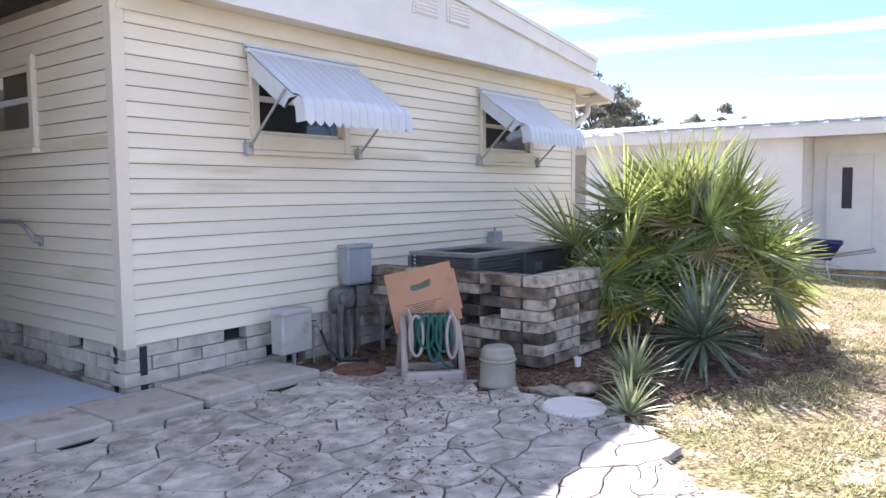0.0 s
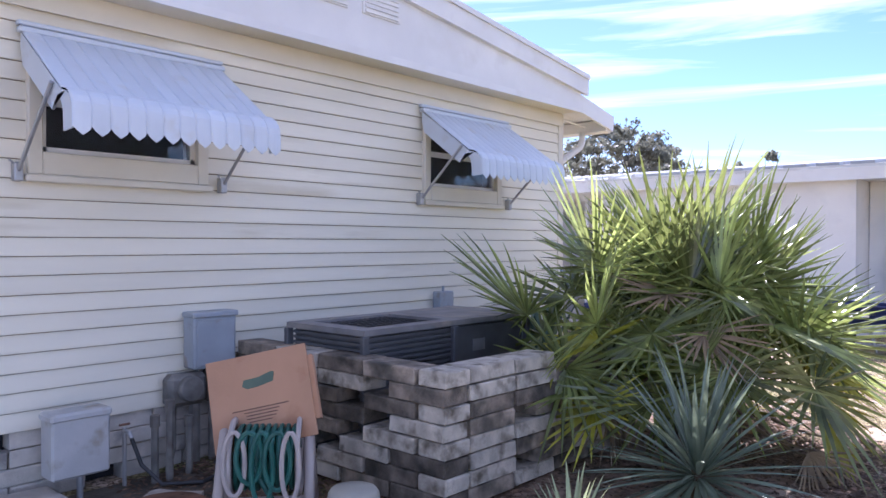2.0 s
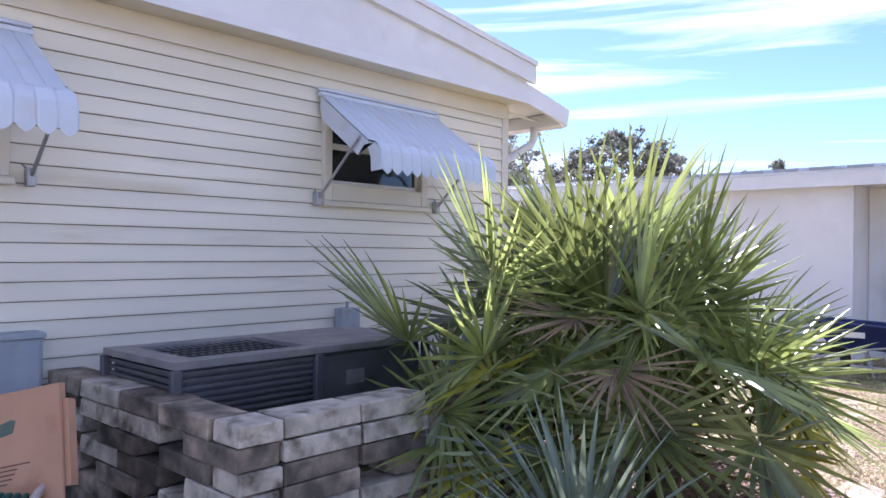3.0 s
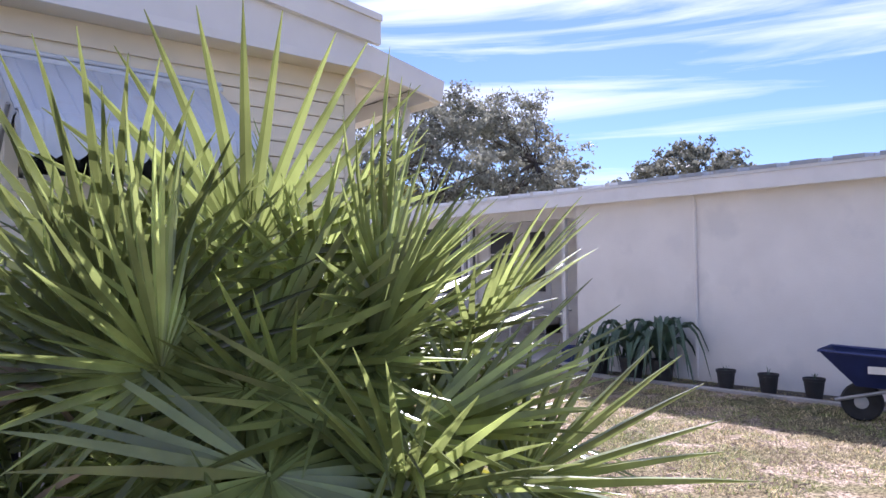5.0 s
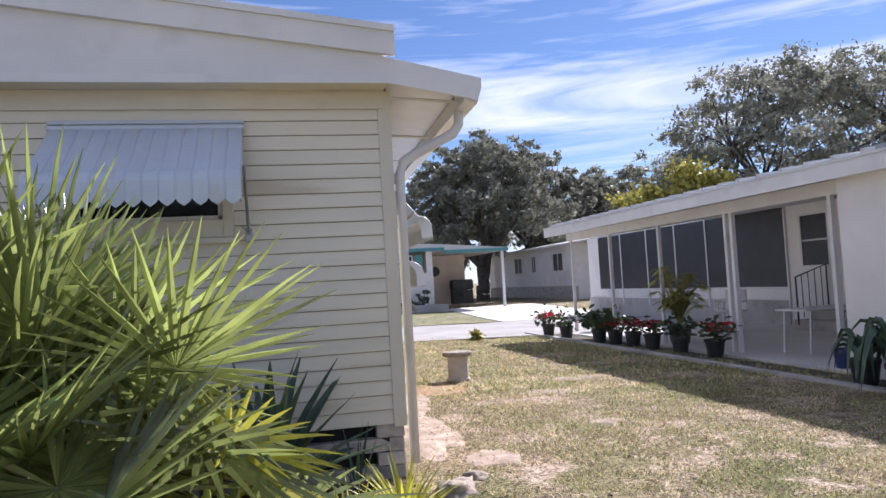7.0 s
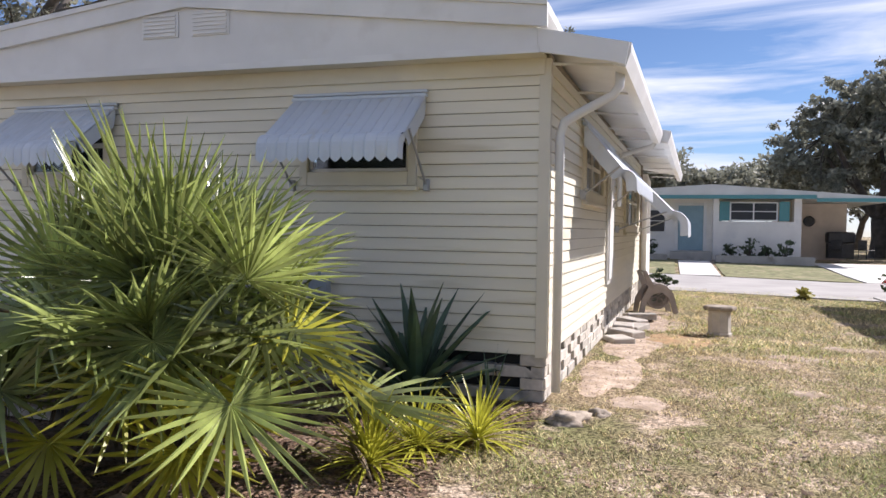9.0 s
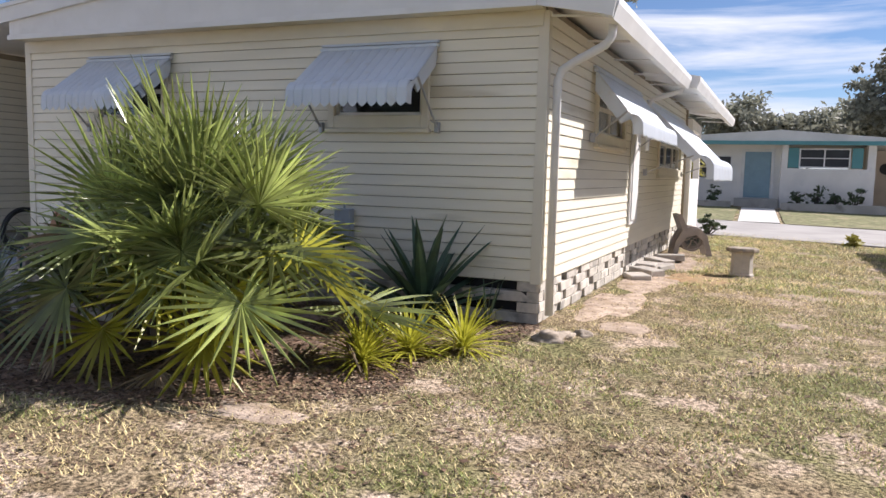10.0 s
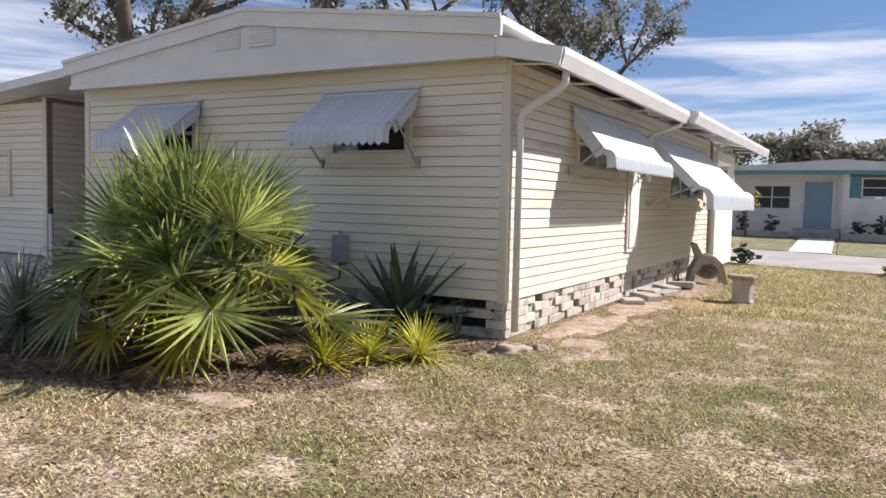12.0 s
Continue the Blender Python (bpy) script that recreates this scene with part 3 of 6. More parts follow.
# ---- block skirt ----
def block_mesh(length, h, d, material, chips):
    bm = boxes((0.004, -d, 0.002, length - 0.004, 0, h - 0.002), bevel=0.006)
    rng = random.Random(chips)
    for v in bm.verts:
        v.co += Vector((rng.uniform(-1, 1), rng.uniform(-1, 1), rng.uniform(-1, 1))) * 0.003
    me = bpy.data.meshes.new("block")
    bm.to_mesh(me)
    bm.free()
    me.materials.append(material)
    return me


SK = [block_mesh(0.4, 0.0975, 0.10, BLOCK, k) for k in range(3)]
SKH = [block_mesh(0.2, 0.0975, 0.10, BLOCK, k + 5) for k in range(3)]
SKC = [block_mesh(0.19, 0.0975, 0.13, BLOCK, k + 9) for k in range(2)]


def skirt(name, m, length, seed, rows=4, open_share=0.2, slots=(), infill=0.0):
    rng = random.Random(seed)
    # near-black sheet behind the blocks paints the underfloor shade seen in the gaps
    s = part(name, boxes((0, 0.105, -0.12, length, 0.16, SKIRT - 0.02)), UNLIT, house, "skirt of concrete blocks with open gaps")
    s.matrix_basis = m
    for r in range(rows):
        u = -0.2 * (r % 2)
        z = SKIRT - 0.002 - (r + 1) * 0.0975
        while u < length:
            if u < 0:
                piece("block", rng.choice(SKH), s, pose(0, 0.103, z))
                u = 0.2
                continue
            if any(r == q and a <= u + 0.2 <= b for q, a, b in slots):
                u += 0.4
                continue
            if rng.random() < open_share and u > 0.3 and u < length - 0.5:
                if rng.random() < infill:
                    piece("block", rng.choice(SKH), s, pose(u, 0.103 + 0.03, z))
                u += 0.2
                piece("block", rng.choice(SK), s, pose(u, 0.103, z))
                u += 0.4
                continue
            L = 0.4 if u + 0.4 <= length + 0.05 else 0.2
            piece("block", rng.choice(SK if L == 0.4 else SKH), s, pose(u, 0.103 - rng.uniform(0, 0.012), z))
            u += L
    return s


skirt("skirt_end", END, W, 3, slots=((0, 5.5, 6.1), (2, 5.5, 6.1)))
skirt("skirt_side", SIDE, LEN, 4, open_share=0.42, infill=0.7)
skirt("skirt_porch_side", LEFT, 3.4, 5)


# ---- window awnings ----
def awning(m, u0, u1, z_top, z_low, out, label):
    """A corrugated metal awning of separate slats, with side strips, a wall bar and two arms."""
    a = thing("window_awning", label, "awning", m, "window awnings")
    bar = part("wall_bar", boxes((u0 - 0.015, -0.085, z_top - 0.035, u1 + 0.015, -0.03, z_top - 0.004), bevel=0.006), ALU, a)
    part("wall_rail", boxes((u0 - 0.015, -0.06, z_top + 0.006, u1 + 0.015, -0.02, z_top + 0.032), bevel=0.006), ALU, bar)
    n = max(6, round((u1 - u0) / 0.092))
    w = (u1 - u0) / n
    lip = 0.17 if z_top - z_low < 0.9 else 0.27
    zs = z_low + lip
    bend = lip * 0.75
    prof = [(-0.05, z_top - 0.02)]
    for k in range(1, 5):
        f = k / 4
        prof.append((-0.05 - (out - bend - 0.05) * f, z_top - 0.02 - (z_top - 0.02 - zs - bend * 0.55) * f))
    for k in range(1, 6):
        q = radians(12 + 15.6 * k)
        prof.append((-(out - bend) - bend * math.sin(q), zs + bend * 0.55 - bend * 0.9 * (1 - math.cos(q))))
    prof.append((-out - 0.004, z_low + 0.045))
    bm = bmesh.new()
    cols = [(0.0, 0.0), (0.06, 0.005), (0.16, 0.008), (0.5, 0.010), (0.84, 0.008), (0.94, 0.005), (1.0, 0.0)]
    rows = []
    for i, (y, z) in enumerate(prof):
        j, k = max(0, i - 1), min(len(prof) - 1, i + 1)
        d = Vector((prof[k][0] - prof[j][0], prof[k][1] - prof[j][1])).normalized()
        nrm = (d.y, -d.x)
        rows.append([bm.verts.new((c * w * 1.02, y + nrm[0] * h, z + nrm[1] * h)) for c, h in cols])
    y, z = prof[-1]
    rows.append([bm.verts.new((c * w * 1.02, y - h, z - 0.045 * math.sin(math.pi * c))) for c, h in cols])
    for r0, r1 in zip(rows, rows[1:]):
        for c in range(len(cols) - 1):
            bm.faces.new((r0[c], r1[c], r1[c + 1], r0[c + 1]))
    bmesh.ops.recalc_face_normals(bm, faces=bm.faces)
    bmesh.ops.solidify(bm, geom=list(bm.faces), thickness=0.0025)
    me = bpy.data.meshes.new("slat")
    bm.to_mesh(me)
    bm.free()
    me.materials.append(ALU)
    for k in range(n):
        piece("slat", me, a, pose(u0 + k * w, 0, 0))
    for u in (u0, u1 - 0.012):
        bm = bmesh.new()
        top = [(y, z - 0.012) for y, z in prof]
        low = [(y + (0.10 if i > 0 else 0.0), z - 0.10 if i < 5 else z - 0.02) for i, (y, z) in enumerate(prof)]
        ring = top + low[::-1]
        v0 = [bm.verts.new((u, y, z)) for y, z in ring]
        v1 = [bm.verts.new((u + 0.012, y, z)) for y, z in ring]
        k = len(top)
        for v, flip in ((v0, False), (v1, True)):
            for i in range(k - 1):
                f = (v[i], v[i + 1], v[2 * k - 2 - i], v[2 * k - 1 - i])
                bm.faces.new(f[::-1] if flip else f)
        for i in range(2 * k):
            j = (i + 1) % (2 * k)
            bm.faces.new((v0[i], v0[j], v1[j], v1[i]))
        part("side_strip", bm, ALU, a)
    zb = 1.72 if z_top - z_low < 0.9 else 1.38
    for u in (u0 - 0.015, u1 + 0.015):
        arm = part("arm", tubes([(u, -0.06, zb), (u, -out * 0.72, zs + 0.10)], r=0.011, n=6), STEEL, a)
        part("bracket", boxes((u - 0.022, -0.075, zb - 0.05, u + 0.022, -0.018, zb + 0.05), bevel=0.006), STEEL, arm)
        part("hook", tubes([(u - 0.02, -0.06, zb + 0.04), (u - 0.05, -0.08, zb + 0.06)], r=0.006, n=6), STEEL, arm)
    return a


awning(END, 1.045, 2.235, 2.49, 1.86, 0.69, "white corrugated aluminium awning with a scalloped edge")
awning(END, 4.155, 5.378, 2.49, 1.86, 0.69, "white corrugated aluminium awning above the corner window")
awning(SIDE, 1.65, 4.38, 2.46, 1.73, 0.57, "long white corrugated aluminium awning in the sun")
awning(SIDE, 5.1, 9.35, 2.43, 1.27, 1.02, "deep white corrugated aluminium awning in the sun")


# ---- meter, boxes and pipes on the end wall ----
def meter_box():
    t = thing("electric_meter_box", "grey enamelled electric meter box on cream siding", "meter box", pose(-4.26, 0, -0.02))
    body = part("body", boxes((-0.15, -0.15, 0.58, 0.15, -0.018, 0.92), bevel=0.01), GREYBOX, t)
    part("lid", boxes((-0.16, -0.165, 0.90, 0.16, -0.018, 0.935), bevel=0.008), GREYBOX, body)
    part("door", boxes((-0.13, -0.158, 0.60, 0.13, -0.151, 0.885), bevel=0.003), GREYBOX, body)
    part("meter_base", boxes((-0.30, -0.13, 0.36, -0.04, -0.018, 0.56), bevel=0.03), OLDGREY, t, "weathered round-cornered meter base")
    bm = bmesh.new()
    lathe(bm, [(0.08, 0), (0.08, 0.03), (0.072, 0.042), (0.02, 0.046)], 20)
    bmesh.ops.transform(bm, matrix=pose(-0.17, -0.13, 0.47, 90), verts=bm.verts)
    part("meter_dial", bm, OLDGREY, t)
    part("conduit", tubes([(-0.10, -0.07, 0.36), (-0.10, -0.07, -0.05)], r=0.035), OLDGREY, t)
    part("conduit", tubes([(0.02, -0.08, 0.58), (0.02, -0.08, -0.05)], r=0.025), OLDGREY, t)
    part("conduit", tubes([(-0.24, -0.06, 0.36), (-0.24, -0.06, 0.1), (-0.30, -0.12, 0.02), (-0.30, -0.12, -0.05)], r=0.02), OLDGREY, t)
    part("side_box", boxes((-0.02, -0.13, 0.36, 0.14, -0.018, 0.56), bevel=0.01), OLDGREY, t)


meter_box()


def phone_box():
    t = thing("cable_pedestal", "light grey metal cable box on a short post", "utility box", pose(-5.16, -0.26, -0.05))
    body = part("body", boxes((-0.15, -0.075, 0.17, 0.15, 0.075, 0.50), bevel=0.012), LTBOX, t)
    part("cap", boxes((-0.158, -0.083, 0.47, 0.158, 0.083, 0.515), bevel=0.012), LTBOX, body)
    part("post", tubes([(0.02, 0, 0.18), (0.02, 0, -0.06)], r=0.018), STEEL, t)


phone_box()


def spigot():
    t = thing("water_spigot", "old garden spigot on a thin riser pipe", "tap", pose(-4.86, -0.18, 0))
    part("riser", tubes([(0, 0, -0.05), (0, 0, 0.30)], r=0.012), STEEL, t)
    part("spout", tubes([(0, 0, 0.28), (0, -0.06, 0.28), (0, -0.085, 0.25)], r=0.012), STEEL, t)
    part("handle", tubes([(-0.03, 0.0, 0.315), (0.03, 0.0, 0.315)], r=0.007), RUST, t)
    part("hose_tail", tubes([(0, -0.085, 0.25), (0.04, -0.12, 0.1), (0.12, -0.2, -0.01), (0.3, -0.32, -0.015), (0.5, -0.25, -0.012), (0.55, -0.05, -0.01)], r=0.012), BLACK, t)


spigot()


def pipe_cluster():
    t = thing("pipe_cluster", "dark plumbing pipes standing against the block skirt", "pipes", pose(-4.6, -0.28, 0))
    for x, y, h in ((-0.12, 0.02, 0.34), (-0.04, 0.0, 0.42), (0.10, 0.03, 0.30), (0.42, -0.05, 0.36)):
        p = part("pipe", tubes([(x, y, -0.05), (x, y, h)], r=0.022), OLDGREY, t)
        part("collar", tubes([(x, y, h - 0.05), (x, y, h + 0.015)], r=0.03), OLDGREY, p)


pipe_cluster()


def wall_switch_box():
    t = thing("disconnect_box", "small grey power disconnect box on siding", "utility box", pose(-1.98, 0, 0))
    b = part("body", boxes((-0.09, -0.11, 0.62, 0.09, -0.018, 0.93), bevel=0.008), GREYBOX, t)
    part("knob", tubes([(0, -0.06, 0.925), (0, -0.06, 0.975)], r=0.012), GREYBOX, b)
    part("whip", tubes([(0, -0.06, 0.62), (0, -0.07, 0.45), (-0.2, -0.25, 0.35), (-0.4, -0.42, 0.35)], r=0.014), BLACK, t)


wall_switch_box()


# ---- air conditioner in its block pen ----
def ac_unit():
    x0, x1, y0, y1, z0, z1 = -3.92, -2.30, -1.16, -0.45, 0.02, 0.845
    t = thing("air_conditioner", "dark grey packaged air conditioner with a dusty lid", "air conditioner")
    part("body", boxes((x0 + 0.03, y0 + 0.03, z0, x1 - 0.03, y1 - 0.03, z1 - 0.035)), DARKMETAL, t)
    part("base_pan", boxes((x0, y0, z0 - 0.04, x1, y1, z0 + 0.06), bevel=0.01), DARKMETAL, t)
    fx0, fx1, fy0, fy1 = x0 + 0.12, x0 + 0.80, y0 + 0.10, y1 - 0.10
    part("lid", wall_lid(x0, x1, y0, y1, z1, fx0, fx1, fy0, fy1), UNITTOP, t, "dusty sheet metal lid")
    part("fan_well", boxes((fx0, fy0, z1 - 0.30, fx1, fy1, z1 - 0.27)), BLACK, t)
    g = part("fan_guard", bmesh_guard(fx0, fx1, fy0, fy1, z1 - 0.006), BLACK, t)
    for x in (x0, x0 + 0.80, x1):
        for y in (y0, y1):
            part("corner_post", boxes((x - 0.025, y - 0.02, z0 + 0.05, x + 0.025, y + 0.02, z1 - 0.036), bevel=0.006), DARKMETAL, t)
    for k in range(22):
        z = z0 + 0.10 + k * 0.033
        part("louvre", boxes((x0 + 0.03, y0 + 0.005, z, x0 + 0.775, y0 + 0.03, z + 0.016)), DARKMETAL, t)
        part("louvre", boxes((x0 + 0.005, y0 + 0.03, z, x0 + 0.03, y1 - 0.03, z + 0.016)), DARKMETAL, t)
    part("service_panel", boxes((x0 + 0.84, y0 + 0.008, z0 + 0.08, x1 - 0.04, y0 + 0.03, z1 - 0.05), bevel=0.006), DARKMETAL, t)
    part("rating_plate", boxes((x0 + 1.0, y0 + 0.003, z0 + 0.60, x0 + 1.13, y0 + 0.007, z0 + 0.68)), UNITTOP, t, "pale printed rating plate")


def wall_lid(x0, x1, y0, y1, z, fx0, fx1, fy0, fy1):
    """A flat lid with a square opening for the fan."""
    bm = wall_core(bmesh.new(), x0 - 0.01, x1 + 0.01, y0 - 0.01, y1 + 0.01, [(fx0, fx1, fy0, fy1)], -z, 0.034 - z)
    for v in bm.verts:
        v.co = (v.co.x, v.co.z, -v.co.y)
    bmesh.ops.recalc_face_normals(bm, faces=bm.faces)
    return bm


def bmesh_guard(fx0, fx1, fy0, fy1, z):
    bm = bmesh.new()
    for k in range(1, 14):
        x = fx0 + (fx1 - fx0) * k / 14
        tube(bm, [(x, fy0, z - 0.01), (x, fy1, z - 0.01)], 0.003, 5)
    for k in range(1, 6):
        y = fy0 + (fy1 - fy0) * k / 6
        tube(bm, [(fx0, y, z - 0.016), (fx1, y, z - 0.016)], 0.003, 5)
    return bm


ac_unit()
OB = [block_mesh(0.395, 0.0885, 0.19, OLDBLOCK, 20 + k) for k in range(4)]
OBH = [block_mesh(0.2, 0.0885, 0.19, OLDBLOCK, 30 + k) for k in range(3)] + [block_mesh(0.2, 0.0885, 0.19, OLDTAN, 36)]
OB.append(block_mesh(0.395, 0.0885, 0.19, OLDTAN, 27))


def block_pen():
    t = thing("block_enclosure", "weathered loose concrete block wall round an air conditioner", "block wall", pose(0, 0.09, 0))
    rng = random.Random(8)
    fr = part("front_run", boxes((-4.04, -1.80, -0.06, -2.3, -1.78, 0.02)), JOINT, t)
    sd = part("side_run", boxes((-3.88, -1.78, -0.06, -3.86, -0.45, 0.02)), JOINT, t)
    for r in range(8):
        z = r * 0.0895 - 0.005
        # front face runs along x, outer face at y = -2.0
        u = -3.87
        end = -2.35 if r < 7 else -3.15
        if r % 2:
            piece("block", OBH[-1], fr, pose(-4.07, -1.81, z))
        while u < end:
            if rng.random() < 0.35 and 0 < r < 7 and u > -3.8:
                u += 0.2
            piece("block", OB[-1] if r == 7 else rng.choice(OB), fr, pose(u + rng.uniform(-0.006, 0.006), -1.81 + rng.uniform(-0.012, 0.008), z, 0, 0, rng.uniform(-0.8, 0.8)))
            u += 0.4
        # side face runs along y, outer face at x = -4.07
        v = -1.80 if r % 2 else -2.0
        first = True
        while v < -0.5:
            if 0 < r < 7 and not first and rng.random() < 0.6:
                v += 0.2
            first = False
            piece("block", rng.choice(OB), sd, pose(-3.88 + rng.uniform(-0.01, 0.01), v + 0.4, z, 0, 0, -90 + rng.uniform(-0.8, 0.8)))
            v += 0.4


block_pen()


# ---- hose reel with its cardboard cover, bucket, stones ----
def hose_reel():
    t = thing("hose_reel", "taupe plastic hose reel wound with green hose", "hose reel", pose(-4.66, -1.26, 0, 0, 0, -42))
    for x in (-0.22, 0.22):
        bm = tubes([(x, -0.20, -0.02), (x * 0.93, -0.06, 0.34), (x * 0.93, 0.0, 0.42), (x * 0.93, 0.06, 0.34), (x, 0.20, -0.02)], r=0.026, n=8)
        part("side_frame", bm, REELPL, t, smooth=True)
        bm = bmesh.new()
        lathe(bm, [(0.185, -0.012), (0.195, 0), (0.185, 0.012), (0.16, 0.012), (0.16, -0.012)], 28)
        bmesh.ops.transform(bm, matrix=pose(x * 0.72, 0, 0.30, 0, 90, 0), verts=bm.verts)
        part("flange", bm, REELPL, t, smooth=True)
    part("base_tray", boxes((-0.22, -0.235, -0.03, 0.22, -0.155, 0.055), bevel=0.015), REELPL, t)
    part("rear_bar", boxes((-0.22, 0.165, -0.03, 0.22, 0.225, 0.03), bevel=0.012), REELPL, t)
    bm = bmesh.new()
    rng = random.Random(2)
    for layer, rad in enumerate((0.13, 0.15)):
        pts = []
        for k in range(9 * 20):
            a = k / 20 * math.tau
            x = -0.145 + 0.29 * (k / (9 * 20)) if layer == 0 else 0.145 - 0.29 * (k / (9 * 20))
            pts.append((x, rad * math.cos(a), 0.30 + rad * math.sin(a)))
        tube(bm, pts, 0.0125, 6)
    h = part("wound_hose", bm, HOSE, t, smooth=True)
    for k, (x, deep, wide, m2) in enumerate(((-0.13, 0.30, 0.05, REELPL), (-0.06, 0.24, 0.06, HOSE), (0.0, 0.34, 0.05, HOSE), (0.07, 0.27, 0.06, HOSE), (0.13, 0.32, 0.04, REELPL))):
        loop = [(x + wide * math.cos(q * math.tau / 18), -0.19 - 0.008 * k, 0.47 - deep * 0.5 + deep * 0.5 * math.sin(q * math.tau / 18)) for q in range(19)]
        part("hose_loop", tubes(loop, r=0.012, n=6), m2, h, "loose hanging loop of hose")
    part("hose_end", tubes([(-0.05, -0.16, 0.30), (0.02, -0.17, 0.18), (0.08, -0.19, 0.10), (0.12, -0.24, 0.08)], r=0.0125), HOSE, h)


hose_reel()


def cardboard():
    m = Matrix.Translation((-4.64, -1.18, 0.57)) @ pose(0, 0, 0, 0, 0, -54) @ pose(0, 0, 0, -16, 0, 0) @ pose(0, 0, 0, 0, -13, 0)
    t = thing("cardboard_box", "flattened brown cardboard box propped on a hose reel", "cardboard", m)
    bm = boxes((-0.26, -0.010, -0.23, 0.26, 0.010, 0.23), bevel=0.002)
    part("front_panel", bm, CARD, t)
    part("back_flap", boxes((-0.14, 0.02, 0.16, 0.25, 0.045, 0.235), (0.25, 0.012, -0.15, 0.28, 0.06, 0.17)), CARD, t)
    bm = bmesh.new()
    pts = [(-0.085, 0.075), (-0.075, 0.105), (0.0, 0.108), (0.07, 0.125), (0.085, 0.12), (0.075, 0.075), (0.0, 0.062), (-0.06, 0.058)]
    prism(bm, pts, -0.0125, -0.0105)
    part("printed_mark", bm, CARDINK, t, "plain dark green printed patch")
    for k, (a, b) in enumerate(((-0.15, 0.14), (-0.09, 0.09), (-0.08, 0.08), (-0.08, 0.07), (-0.07, 0.05))):
        part("printed_line", boxes((a, -0.0125, -0.045 - k * 0.016, b, -0.0105, -0.040 - k * 0.016)), CARDLINE, t)


cardboard()


def bucket():
    t = thing("upturned_bucket", "upturned pale plastic bucket on paving", "bucket", pose(-4.63, -1.86, 0))
    bm = bmesh.new()
    lathe(bm, [(0.135, -0.02), (0.138, 0.0), (0.13, 0.015), (0.122, 0.19), (0.126, 0.20), (0.118, 0.215), (0.113, 0.25), (0.10, 0.268), (0.03, 0.272)], 32)
    part("body", bm, BUCKET, t, smooth=True)
    bm = bmesh.new()
    lathe(bm, [(0.128, 0.165), (0.134, 0.17), (0.134, 0.18), (0.127, 0.185)], 32)
    part("rib", bm, BUCKET, t, smooth=True)


bucket()


def stone(name, label, x, y, z, s, seed, material=ROCK, category="stone"):
    bm = bmesh.new()
    bmesh.ops.create_icosphere(bm, subdivisions=3, radius=1)
    for v in bm.verts:
        k = 1 + 0.45 * noise.noise(v.co * 1.6 + Vector((seed, 0, 0))) + 0.35 * noise.noise(v.co * 4.5 + Vector((seed, 5, 0))) + 0.2 * noise.noise(v.co * 11 + Vector((0, seed, 0)))
        v.co = Vector((v.co.x * s[0], v.co.y * s[1], v.co.z * s[2])) * k
    o = link_mesh(name, bm, material, None, "", True)
    o.matrix_world = pose(x, y, z, 0, 0, seed * 40)
    return tagged(o, label, category)


def round_slab():
    t = thing("stepping_stone", "round pale concrete stepping stone", "stepping stone", pose(-4.88, -2.60, 0))
    bm = bmesh.new()
    lathe(bm, [(0.18, -0.05), (0.20, -0.03), (0.203, 0.012), (0.19, 0.028), (0.15, 0.026), (0.05, 0.03)], 36)
    part("slab", bm, DRIVE, t)


round_slab()
stone("edging_stone", "flat grey edging stone", -4.62, -2.30, 0.0, (0.17, 0.10, 0.035), 2.3)
stone("edging_stone", "flat grey edging stone", -4.42, -2.42, 0.0, (0.13, 0.09, 0.04), 4.1)
stone("corner_rock", "rough half-buried rock by the house corner", 0.27, -0.44, -0.06, (0.22, 0.13, 0.075), 1.7)
stone("corner_rock", "small pale rock in turf", 0.46, -0.16, -0.085, (0.11, 0.08, 0.06), 3.3)
o = tagged(link_mesh("paper_cup", lathe(bmesh.new(), [(0.022, -0.02), (0.03, 0.05), (0.028, 0.05), (0.02, 0.0)], 16), WHITE), "small white cup lying in litter", "cup")
o.matrix_world = pose(-3.95, -2.14, 0.05)
o = tagged(link_mesh("rusty_lid", lathe(bmesh.new(), [(0.20, -0.05), (0.21, -0.005), (0.20, 0.012), (0.1, 0.02)], 30), RUST), "rusty round cover on paving", "cover")
o.matrix_world = pose(-4.92, -0.76, 0)


def hose_coil():
    t = thing("coiled_hose", "black coiled hose leaning on the annex wall", "hose", pose(-7.78, 0.85, 0.055, 0, 10, 0))
    for k, (r, x) in enumerate(((0.30, 0.0), (0.27, 0.03), (0.31, 0.05))):
        bm = bmesh.new()
        tube(bm, [(x, r * math.cos(q * math.tau / 28), 0.32 + r * math.sin(q * math.tau / 28)) for q in range(29)], 0.016, 6)
        part("loop", bm, BLACK, t, smooth=True)


hose_coil()


def porch_stand():
    t = thing("pipe_stand", "white pipe stand with a black cap on the porch", "stand", pose(-7.62, 0.25, 0.055))
    part("pipe", tubes([(0, 0, 0), (0, 0, 0.95)], r=0.03), WHITE, t)
    part("cap", tubes([(0, 0, 0.95), (0, 0, 1.03)], r=0.04), BLACK, t)
    part("foot", boxes((-0.07, -0.07, 0.0, 0.07, 0.07, 0.03), bevel=0.008), WHITE, t)


porch_stand()


